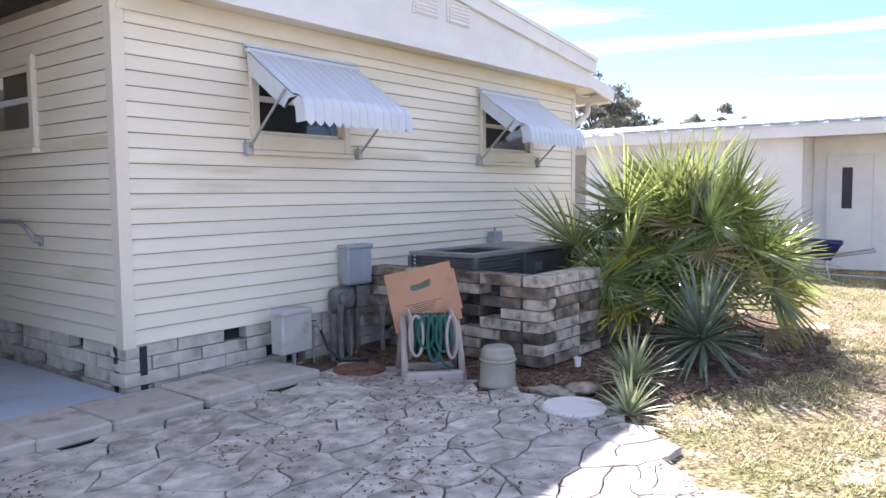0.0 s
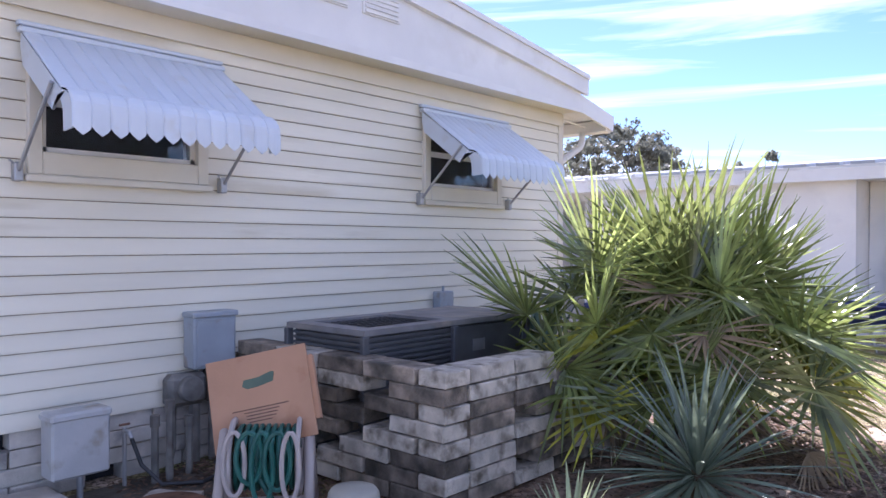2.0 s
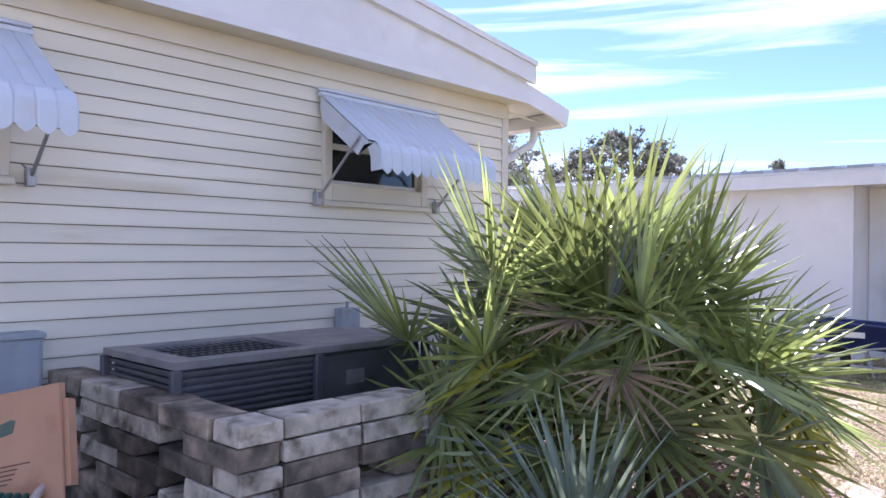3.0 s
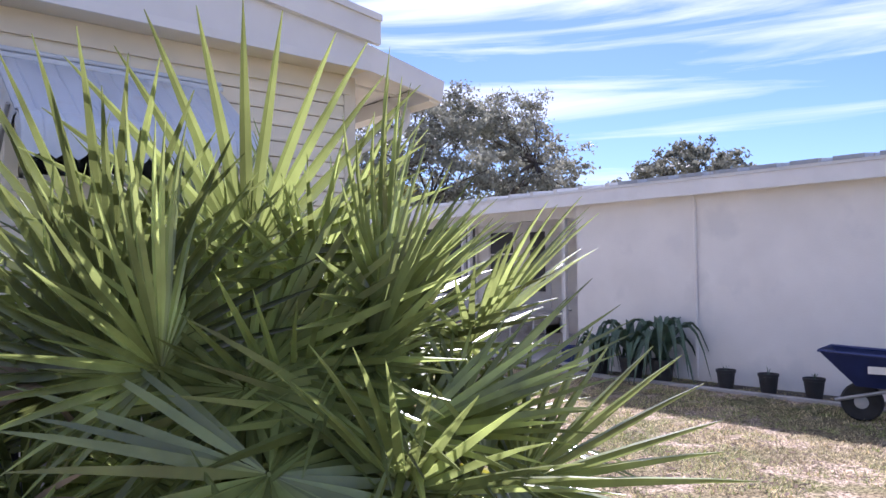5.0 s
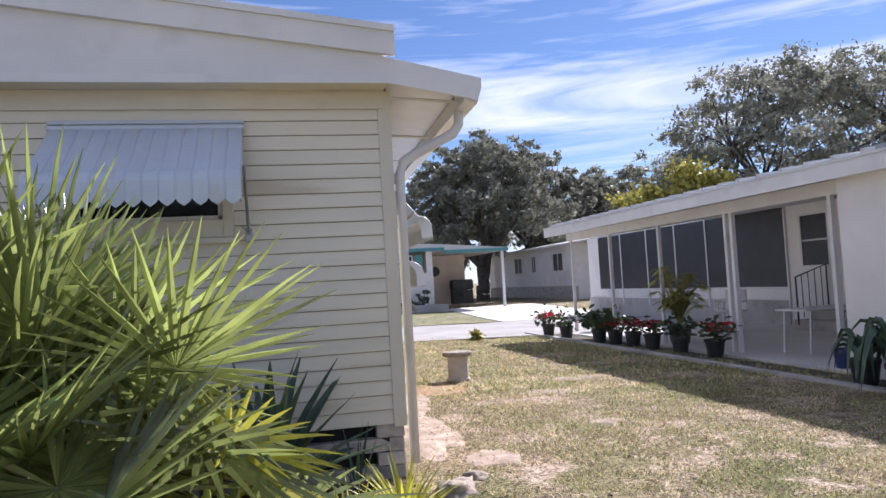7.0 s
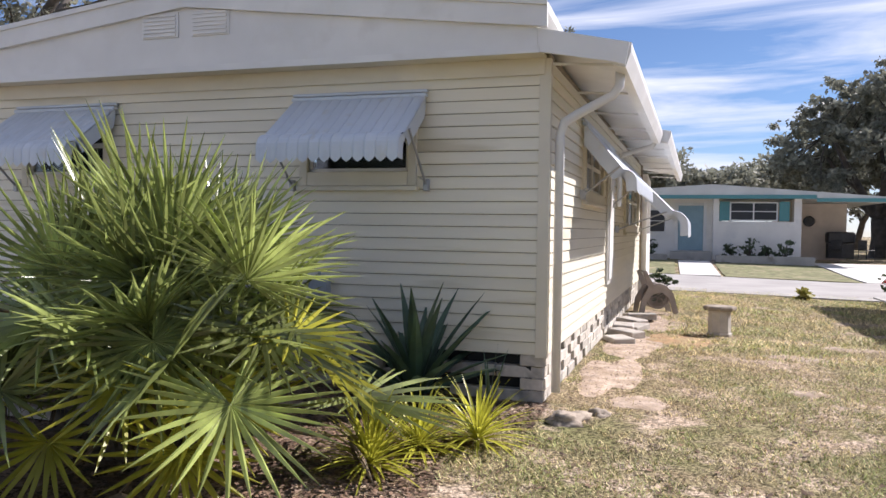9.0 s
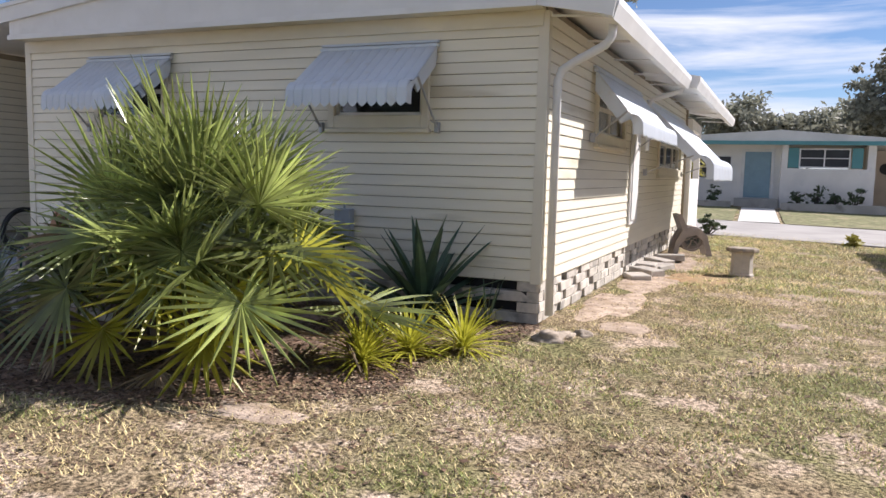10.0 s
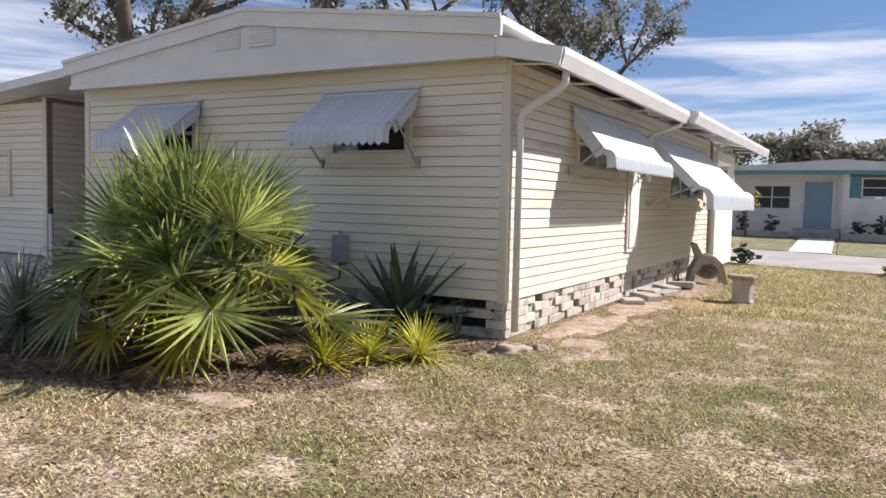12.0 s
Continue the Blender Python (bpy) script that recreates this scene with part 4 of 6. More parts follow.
def grab_rail():
    t = thing("grab_rail", "bent dark metal grab rail on the porch-side siding", "hand rail", pose(-W, 0, 0))
    part("rail", tubes([(-0.02, 2.1, 1.16), (-0.09, 2.05, 1.17), (-0.09, 1.32, 1.17), (-0.09, 1.20, 1.12), (-0.06, 1.14, 1.03), (-0.02, 1.13, 1.02)], r=0.017), STEEL, t)
    for y, z in ((2.1, 1.16), (1.13, 1.02)):
        part("flange", boxes((-0.03, y - 0.035, z - 0.035, -0.017, y + 0.035, z + 0.035), bevel=0.004), STEEL, t)


grab_rail()


# ---- plants ----
def blade(bm, base, d, up, length, width, droop, fold=0.25, steps=4, shape=0.35):
    """A long pointed leaf with a folded middle; d: its way, up: its upper side."""
    side = d.cross(up).normalized()
    rows = []
    for i in range(steps + 1):
        f = i / steps
        p = base + d * (length * f) - Vector((0, 0, 1)) * (droop * length * f * f)
        w = width * (min(1.0, 0.45 + f / shape * 0.55) if f < shape else max(0.03, (1 - f) / (1 - shape)) ** 0.8) / 2
        rows.append((bm.verts.new(p - side * w + up * (w * fold)), bm.verts.new(p), bm.verts.new(p + side * w + up * (w * fold))))
    for a, b in zip(rows, rows[1:]):
        bm.faces.new((a[0], b[0], b[1], a[1]))
        bm.faces.new((a[1], b[1], b[2], a[2]))


def frond_mesh(seed, material, petiole, radius, spread, segs, bend=40, fold=0.0):
    """A fan leaf: stalk up the z axis, blades fanned about its head."""
    rng = random.Random(seed)
    bm = bmesh.new()
    bow = rng.uniform(0.03, 0.10)
    pts = [Vector((0, -bow * math.sin(math.pi * k / 5) * petiole, petiole * k / 5)) for k in range(6)]
    tube(bm, pts, [0.013, 0.011, 0.010, 0.009, 0.008, 0.007], 5)
    hub = pts[-1]
    for k in range(segs):
        a = radians(-spread + 2 * spread * k / (segs - 1)) + rng.uniform(-0.02, 0.02)
        L = radius * (1 - 0.22 * abs(a) / radians(spread)) * rng.uniform(0.9, 1.06)
        tip = Matrix.Rotation(radians(bend + rng.uniform(-3, 3)), 3, 'X')
        cup = 0.22 + 0.12 * math.cos(a)
        d = Vector((math.sin(a), cup * 0.7 + rng.uniform(-0.07, 0.07) + fold * abs(math.sin(a)), math.cos(a))).normalized()
        up = Vector((-math.sin(a) * 0.3, 1, -math.cos(a) * 0.3))
        up = (up - d * up.dot(d)).normalized()
        d, up = tip @ d, tip @ up
        side = d.cross(up)
        half = radians(spread) / (segs - 1)
        rows = []
        lift = rng.uniform(0.6, 1.3)
        for f, wk in ((0.02, 1.0), (0.16, 1.0), (0.30, 0.96), (0.55, 0.72), (0.82, 0.36), (1.0, 0.02)):
            r = L * f
            w = min(L * min(f, 0.34) * math.tan(half) * 1.02, 0.0185) * wk + 0.0008
            p = hub + d * r - up * (0.07 * L * f ** 3 * lift)
            zig = w * 0.8
            rows.append((bm.verts.new(p - side * w - up * zig), bm.verts.new(p + up * zig * 0.4), bm.verts.new(p + side * w - up * zig)))
        for r0, r1 in zip(rows, rows[1:]):
            bm.faces.new((r0[0], r1[0], r1[1], r0[1]))
            bm.faces.new((r0[1], r1[1], r1[2], r0[2]))
    me = bpy.data.meshes.new("frond")
    bm.to_mesh(me)
    bm.free()
    me.materials.append(material)
    return me


def fan_palm():
    t = thing("fan_palm", "clumped fan palm with stiff green fronds and yellowing lower ones", "palm", pose(-1.86, -2.28, ground_z(-1.86, -2.28)) @ Matrix.Scale(1.05, 4))
    green = [frond_mesh(k, PALM, 0.60, 0.70, 100 + 8 * (k % 3), 25, bend=4 + 6 * k) for k in range(6)]
    short = [frond_mesh(20 + k, PALM, 0.60, 0.66, 118 + 7 * k, 26, bend=14 + 8 * k) for k in range(5)]
    star = [frond_mesh(50 + k, PALM, 0.52, 0.62, 152, 28, bend=58 + 9 * k) for k in range(4)]
    yellow = [frond_mesh(30 + k, PALMY, 0.45, 0.48, 120, 18, bend=62 + 8 * k, fold=0.15) for k in range(3)]
    dead = [frond_mesh(40 + k, PALMD, 0.45, 0.45, 70, 16, bend=70, fold=0.4) for k in range(2)]
    rng = random.Random(12)
    stems = [(-0.12, 0.08, 0.78), (0.30, -0.05, 0.64), (-0.36, -0.10, 0.60), (0.05, -0.24, 0.52), (0.12, 0.28, 0.66), (-0.62, 0.34, 0.56)]
    for i, (x, y, h) in enumerate(stems):
        bm = bmesh.new()
        tube(bm, [(x * 0.7, y * 0.7, -0.05), (x * 0.85, y * 0.85, h * 0.5), (x, y, h)], [0.085, 0.075, 0.06], 10)
        for v in bm.verts:
            v.co += Vector((rng.uniform(-1, 1), rng.uniform(-1, 1), 0)) * 0.012
        part("trunk", bm, TRUNK, t, "fibrous brown palm trunk")
    for i, (x, y, h) in enumerate(stems):
        n = (12, 11, 11, 10, 9, 11)[i]
        lean = math.atan2(y, x)
        for j in range(n):
            f = (j + 0.5) / n
            az = lean + j * 2.39996 + rng.uniform(-0.25, 0.25)
            deg = max(9, 84 - 84 * f ** 0.9 + rng.uniform(-7, 7))
            el = radians(deg)
            steep = deg > 42
            me = rng.choice(green) if steep else (rng.choice(star) if rng.random() < 0.6 else rng.choice(short))
            s = rng.uniform(0.82, 1.04)
            fd = Vector((math.cos(az) * math.cos(el), math.sin(az) * math.cos(el), math.sin(el)))
            # the stalk follows z; its y axis faces the sky side, turned about the stalk
            up = Vector((-math.cos(az) * math.sin(el), -math.sin(az) * math.sin(el), math.cos(el)))
            m = Matrix((up.cross(fd), up, fd)).transposed().to_4x4()
            m.translation = Vector((x, y, h * (rng.uniform(0.8, 1.05) if steep else rng.uniform(0.65, 1.1))))
            turn = rng.choice((-1, 1)) * rng.uniform(15, 78)
            piece("frond", me, t, m @ pose(0, 0, 0, rng.uniform(-8, 8), rng.uniform(-8, 8), turn if me not in star else turn * 0.3) @ Matrix.Scale(s, 4))

    def low(x, y, z, az, el, me, s):
        az, el = radians(az), radians(el)
        zax = Vector((math.cos(az) * math.cos(el), math.sin(az) * math.cos(el), math.sin(el)))
        up = Vector((-math.cos(az) * math.sin(el), -math.sin(az) * math.sin(el), math.cos(el)))
        m = Matrix((up.cross(zax), up, zax)).transposed().to_4x4()
        m.translation = Vector((x, y, z))
        piece("frond", me, t, m @ pose(0, 0, 0, 0, 0, rng.uniform(-20, 20)) @ Matrix.Scale(s, 4))
    for x, y, z, az, el in ((0.5, 0.1, 0.35, 12, 28), (0.42, 0.0, 0.5, -5, 34), (-0.5, 0.1, 0.5, 150, 34), (-0.6, 0.2, 0.42, 140, 22), (-0.66, 0.1, 0.30, 172, 14)):
        low(x, y, z, az, el, rng.choice(yellow), rng.uniform(0.85, 1.1))
    for x, y, z, az, el, me in ((0.12, -0.22, 0.42, -72, 18, yellow[0]), (0.28, -0.18, 0.42, -45, 14, yellow[1]), (0.3, 0.0, 0.5, -22, 32, star[1]), (-0.4, 0.0, 0.35, -165, 12, short[3]), (0.4, 0.2, 0.3, 15, 5, short[1]), (0.40, -0.25, 0.36, -40, 16, star[0]), (0.34, -0.28, 0.26, -58, 4, yellow[2]), (-0.2, -0.3, 0.40, -105, 14, star[2]), (-0.1, -0.32, 0.30, -88, 0, yellow[1]), (-0.45, -0.2, 0.45, -140, 22, star[1]), (-0.4, 0.2, 0.35, 165, 10, short[0])):
        low(x, y, z, az, el, me, rng.uniform(0.9, 1.05))
    for x, y, z, az, el in ((-0.5, 0.1, 0.5, 170, -15), (0.6, 0.05, 0.25, 15, -8), (-0.2, -0.45, 0.25, -120, -10), (-0.35, 0.0, 0.72, 195, 46), (-0.4, -0.1, 0.6, 215, 30), (-0.1, -0.4, 0.2, -95, -18), (0.2, -0.4, 0.2, -70, -14)):
        low(x, y, z, az, el, rng.choice(dead), rng.uniform(0.8, 1.05))


fan_palm()


def rosette(name, label, category, x, y, n, length, width, material, stem=0.05, low=-12, high=88, droop=0.12, fold=0.3, seed=1, shape=0.35, group=""):
    rng = random.Random(seed)
    gz = ground_z(x, y)
    t = thing(name, label, category, pose(x, y, gz), group)
    meshes = []
    for k in range(4):
        bm = bmesh.new()
        blade(bm, Vector((0, 0, 0)), Vector((0, 0, 1)), Vector((0, 1, 0)), length * rng.uniform(0.85, 1.1), width, 0, fold, 5, shape)
        for v in bm.verts:
            f = v.co.z / length
            v.co.y -= droop * length * f * f * (0.6 + 0.3 * k)
        me = bpy.data.meshes.new("leaf")
        bm.to_mesh(me)
        bm.free()
        me.materials.append(material)
        meshes.append(me)
    if stem > 0.08:
        part("stem", tubes([(0, 0, -0.03), (0, 0, stem + 0.05)], r=0.035), TRUNK, t)
    for j in range(n):
        f = (j + 0.5) / n
        az = j * 2.39996 + rng.uniform(-0.15, 0.15)
        el = radians(high - (high - low) * f ** 0.9 + rng.uniform(-5, 5))
        z = Vector((math.cos(az) * math.cos(el), math.sin(az) * math.cos(el), math.sin(el)))
        up = Vector((-math.cos(az) * math.sin(el), -math.sin(az) * math.sin(el), math.cos(el)))
        m = Matrix((up.cross(z), up, z)).transposed().to_4x4()
        m.translation = Vector((math.cos(az) * 0.015, math.sin(az) * 0.015, stem + 0.04 * (1 - f)))
        piece("leaf", rng.choice(meshes), t, m @ Matrix.Scale(rng.uniform(0.85, 1.08), 4))
    return t


rosette("yucca", "large grey-green yucca with stiff narrow leaves", "yucca", -3.32, -2.88, 120, 0.62, 0.036, YUCCA, stem=0.24, low=-38, seed=3)
rosette("yucca", "small variegated grey-green yucca", "yucca", -4.12, -2.66, 54, 0.37, 0.032, PALEYUCCA, stem=0.05, low=0, seed=4)
rosette("yucca", "young pale green yucca beside a round slab", "yucca", -4.74, -2.91, 34, 0.27, 0.028, PALEYUCCA, stem=0.02, low=8, seed=5)
rosette("agave", "dark green agave with broad toothed leaves against the wall", "agave", -0.95, -0.42, 32, 0.92, 0.125, AGAVE, stem=0.05, low=15, high=84, droop=0.10, fold=0.4, seed=6, shape=0.45)
for k, (x, y, s) in enumerate(((-0.22, -1.28, 0.40), (-0.52, -1.60, 0.36), (-0.66, -2.05, 0.38))):
    rosette("bromeliad", "bright yellow-green strappy bromeliad in leaf litter", "bromeliad", x, y, 90, s * 1.05, 0.026, BROM, stem=0.03, low=5, high=86, droop=0.30, seed=10 + k, group="row of bromeliads")
rosette("snake_plant", "thin upright snake plant leaves by the skirt", "snake plant", -0.38, -0.30, 6, 0.5, 0.035, AGAVE, stem=0.0, low=65, high=88, droop=0.05, seed=17)


# ---- the white neighbour with its carport ----
NX = 6.42


def plain_window(parent, m, w, h, bars=1, frame_mat=WHITE, pane_mat=SCREEN, mull=0):
    """A window set on a wall face: frame, rails and dark glass, in the face's own axes."""
    f = part("window", boxes((0, -0.04, 0, 0.06, 0.02, h), (w - 0.06, -0.04, 0, w, 0.02, h), (0.06, -0.04, 0, w - 0.06, 0.02, 0.06), (0.06, -0.04, h - 0.06, w - 0.06, 0.02, h)), frame_mat, parent)
    f.matrix_basis = m
    part("pane", boxes((0.06, -0.012, 0.06, w - 0.06, 0.0, h - 0.06)), pane_mat, f)
    for k in range(bars):
        z = h * (k + 1) / (bars + 1)
        part("rail", boxes((0.06, -0.03, z - 0.02, w - 0.06, -0.013, z + 0.02)), frame_mat, f)
    for k in range(mull):
        x = w * (k + 1) / (mull + 1)
        part("mullion", boxes((x - 0.03, -0.032, 0.06, x + 0.03, -0.013, h - 0.06)), frame_mat, f)
    return f


def neighbour():
    t = thing("neighbour_house", "white stucco manufactured home with a long open carport", "house")
    part("wall", boxes((NX, -1.48, -0.35, NX + 0.12, 3.06, 2.42)), STUCCO, t, "plain white stucco wall")
    part("wall", boxes((NX + 0.12, 2.94, -0.25, 11.2, 3.06, 2.55)), STUCCO, t)
    part("wall", boxes((NX + 0.9, -9.0, -0.25, NX + 1.0, -1.49, 2.55)), STUCCO, t, "recessed white board wall")
    part("wall", boxes((NX + 0.12, -1.48, -0.25, NX + 1.0, -1.38, 2.5)), STUCCO, t)
    part("pipe", tubes([(NX - 0.03, 0.98, -0.15), (NX - 0.03, 0.98, 2.36)], r=0.022), STUCCO, t, "thin upright vent pipe")
    part("fascia", boxes((NX - 0.28, -9.0, 2.36, NX - 0.24, 13.3, 2.56)), WHITE, t, "white metal fascia")
    part("soffit", boxes((NX - 0.24, -9.0, 2.40, NX + 0.95, 3.05, 2.43)), WHITE, t)
    # sloping roof, seen from its low edge
    part("roof", prism(bmesh.new(), [(NX - 0.30, 2.56), (12.5, 3.22), (12.5, 3.28), (NX - 0.30, 2.60)], -9.0, 13.3), ROOFMETAL, t, "ribbed white metal roof")
    for k in range(44):
        y = -8.8 + k * 0.5
        part("roof_rib", prism(bmesh.new(), [(NX - 0.31, 2.60), (12.5, 3.28), (12.5, 3.34), (NX - 0.31, 2.65)], y, y + (0.34 if y < 2.0 else 0.07)), GREYBOX if y < 2.0 else ROOFMETAL, t)
    part("carport_soffit", prism(bmesh.new(), [(NX - 0.22, 2.42), (11.19, 2.68), (11.19, 2.71), (NX - 0.22, 2.45)], 3.07, 13.2), WHITE, t)
    # recessed end with a door and window
    d = part("door", boxes((NX + 0.86, -2.55, 0.15, NX + 0.899, -1.75, 2.05), bevel=0.004), WHITE, t, "white side door with a narrow pane")
    part("pane", boxes((NX + 0.85, -2.20, 1.0, NX + 0.859, -2.02, 1.8)), SCREEN, d)
    plain_window(t, pose(NX + 0.9, -3.0, 1.45, 0, 0, -90), 0.42, 0.75)
    part("downspout", tubes([(NX + 0.8, -1.8, -0.1), (NX + 0.8, -1.8, 1.15)], r=0.03), WHITE, t)
    # carport back wall
    bx = 11.2
    part("wall", boxes((bx, 3.06, -0.2, bx + 0.12, 22.0, 2.72)), STUCCO, t, "carport back wall")
    dr = part("door", boxes((bx - 0.03, 7.64, 0.34, bx, 8.50, 2.52), bevel=0.004), WHITE, t, "white storm door with a long pane")
    part("pane", boxes((bx - 0.04, 7.82, 0.85, bx - 0.031, 8.32, 2.36)), SCREEN, dr)
    part("handle", boxes((bx - 0.07, 8.40, 1.2, bx - 0.03, 8.44, 1.36)), BLACK, dr)
    plain_window(t, pose(bx, 9.82, 1.18, 0, 0, -90), 0.97, 1.28, 1)
    for k, (y0, y1) in enumerate(((10.3, 12.5), (12.5, 13.7), (13.7, 15.4), (15.4, 17.2), (17.2, 19.1), (19.1, 21.0))):
        p = part("screen_bay", boxes((bx - 0.03, y0 + 0.03, 0.75, bx - 0.005, y1 - 0.03, 2.68)), SCREEN, t, "dark insect-screen bay")
        part("screen_post", boxes((bx - 0.05, y0 - 0.025, 0.2, bx - 0.004, y0 + 0.025, 2.69)), WHITE, t)
        part("screen_rail", boxes((bx - 0.05, y0 + 0.031, 0.70, bx - 0.004, y1 - 0.03, 0.75)), WHITE, p)
    # added grey strip puts the shade low on the white knee wall into colour
    part("skirting", boxes((bx - 0.045, 10.32, -0.2, bx - 0.031, 22.0, 0.42)), CONCRETE, t, "grey strip standing for shade on the wall below the screens")
    # steps
    for k in range(2):
        part("step", boxes((bx - 0.9 + 0.4 * k, 7.4, -0.15 + 0.0, bx - 0.002, 9.1, 0.06 + 0.17 * k)), CONCRETE, t)
    rail = part("hand_rail", tubes([(bx - 0.9, 8.95, -0.05), (bx - 0.9, 8.95, 1.0), (bx - 0.1, 8.95, 1.25), (bx - 0.1, 8.95, 0.3)], r=0.02), BLACK, t, "black iron hand rail")
    for k in range(4):
        part("baluster", tubes([(bx - 0.75 + 0.17 * k, 8.95, 0.1), (bx - 0.75 + 0.17 * k, 8.95, 1.04 + 0.053 * k)], r=0.01, n=6), BLACK, rail)
    for y in (3.6, 5.92, 6.10, 8.42, 10.70, 13.0):
        part("carport_post", boxes((NX + 0.32, y - 0.035, -0.15, NX + 0.39, y + 0.035, 2.235)), WHITE, t, "slim white carport post")
    part("beam", boxes((NX + 0.30, 3.07, 2.23, NX + 0.41, 13.2, 2.43)), WHITE, t)
    part("border", boxes((NX - 0.75, -8.0, -0.4, NX - 0.62, 14.0, -0.15)), CONCRETE, t, "low concrete bed edging")


neighbour()
tagged(link_mesh("planting_bed", boxes((NX - 0.6, -8.0, -0.4, NX - 0.01, 14.0, -0.19)), JOINT), "dark soil bed along a white wall", "bed", kind="structure")


def plant_pot(x, y, r, h, material, label, plant=None, seed=1):
    z = -0.19
    t = thing("plant_pot", label, "plant pot", pose(x, y, z), "pots along the white wall")
    bm = bmesh.new()
    lathe(bm, [(r * 0.72, 0), (r * 0.95, h * 0.86), (r * 1.04, h * 0.87), (r * 1.04, h), (r * 0.93, h), (r * 0.9, h * 0.9), (r * 0.3, h * 0.88)], 20)
    part("pot", bm, material, t, smooth=False)
    rng = random.Random(seed)
    if plant:
        kind, mt, n, size = plant
        bm = bmesh.new()
        for k in range(n):
            if kind == "leaves":
                az, el = rng.uniform(0, math.tau), radians(rng.uniform(15, 85))
                d = Vector((math.cos(az) * math.cos(el), math.sin(az) * math.cos(el), math.sin(el)))
                up = Vector((-math.cos(az) * math.sin(el), -math.sin(az) * math.sin(el), math.cos(el)))
                blade(bm, Vector((0, 0, h * 0.9)), d, up, size * rng.uniform(0.7, 1.1), size * 0.10, rng.uniform(0.2, 0.6))
            else:
                p = Vector((rng.gauss(0, size * 0.45), rng.gauss(0, size * 0.45), h + abs(rng.gauss(0.3, 0.3)) * size))
                d = Vector((rng.uniform(-1, 1), rng.uniform(-1, 1), rng.uniform(-0.2, 1))).normalized()
                blade(bm, p, d, d.orthogonal().normalized(), size * 0.42, size * 0.24, 0.3, steps=2)
        part("foliage", bm, SHRUB if mt is REDFL else mt, t)
        if mt is REDFL:
            bm = bmesh.new()
            for k in range(n):
                p = Vector((rng.gauss(0, size * 0.42), rng.gauss(0, size * 0.42), h + size * rng.uniform(0.35, 0.75)))
                q = Vector((rng.uniform(-1, 1), rng.uniform(-1, 1), rng.uniform(-0.2, 1))).normalized()
                blade(bm, p, q, q.orthogonal().normalized(), size * 0.22, size * 0.16, 0.2, steps=2)
            tagged(part("flowers", bm, REDFL, t, "small red flowers"), kind="stuff")
    return t


def aloe(x, y, size, n, seed, label):
    t = thing("potted_aloe", label, "aloe", pose(x, y, -0.19))
    bm = bmesh.new()
    lathe(bm, [(0.13, 0), (0.17, 0.26), (0.18, 0.26), (0.18, 0.31), (0.15, 0.31), (0.1, 0.29)], 20)
    part("pot", bm, BLACK, t)
    rng = random.Random(seed)
    for k in range(n):
        bm = bmesh.new()
        az = k * 2.39996
        reach, rise = size * rng.uniform(0.55, 1.0), size * rng.uniform(0.45, 0.95)
        rows = []
        out = Vector((math.cos(az), math.sin(az), 0))
        side = Vector((-math.sin(az), math.cos(az), 0))
        for i in range(8):
            f = i / 7
            p = out * (0.03 + reach * f) + Vector((0, 0, 0.29 + rise * math.sin(f * 2.5) - 0.75 * size * f ** 3))
            w = 0.06 * (1 - f ** 2.2) + 0.003
            rows.append((bm.verts.new(p - side * w + Vector((0, 0, w * 0.5))), bm.verts.new(p - Vector((0, 0, 0.012))), bm.verts.new(p + side * w + Vector((0, 0, w * 0.5)))))
        for a, b in zip(rows, rows[1:]):
            bm.faces.new((a[0], b[0], b[1], a[1]))
            bm.faces.new((a[1], b[1], b[2], a[2]))
        part("leaf", bm, AGAVE, t)
    return t


aloe(5.98, 1.28, 0.72, 22, 2, "large potted aloe with arching dark leaves")
aloe(5.92, 1.72, 0.66, 20, 5, "potted aloe with drooping dark leaves")
aloe(6.0, 2.35, 0.5, 16, 7, "greyish potted aloe beside a blue pot")
for k, (x, y) in enumerate(((6.0, 0.36), (6.0, -0.19), (6.0, -0.73))):
    plant_pot(x, y, 0.12, 0.25, BLACK, "black nursery pot with a small cutting", ("leaves", AGAVE, 5 + k, 0.16), k)
plant_pot(6.66, 3.42, 0.16, 0.30, BLUEP, "dark blue glazed flower pot", None)
for k, (x, y, m2, n, s) in enumerate(((6.3, 5.95, REDFL, 70, 0.36), (6.3, 7.05, SHRUB, 70, 0.36), (6.2, 7.9, REDFL, 60, 0.34), (6.2, 8.7, REDFL, 60, 0.32), (6.12, 9.35, REDFL, 50, 0.26), (5.98, 9.85, SHRUB, 140, 0.46), (5.9, 11.55, SHRUB, 70, 0.34), (5.88, 12.7, REDFL, 90, 0.36))):
    plant_pot(x, y, 0.17, 0.30, BLACK, "dark pot of red flowers" if m2 is REDFL else "dark pot of bushy green leaves", ("bush", m2, n, s), 30 + k)


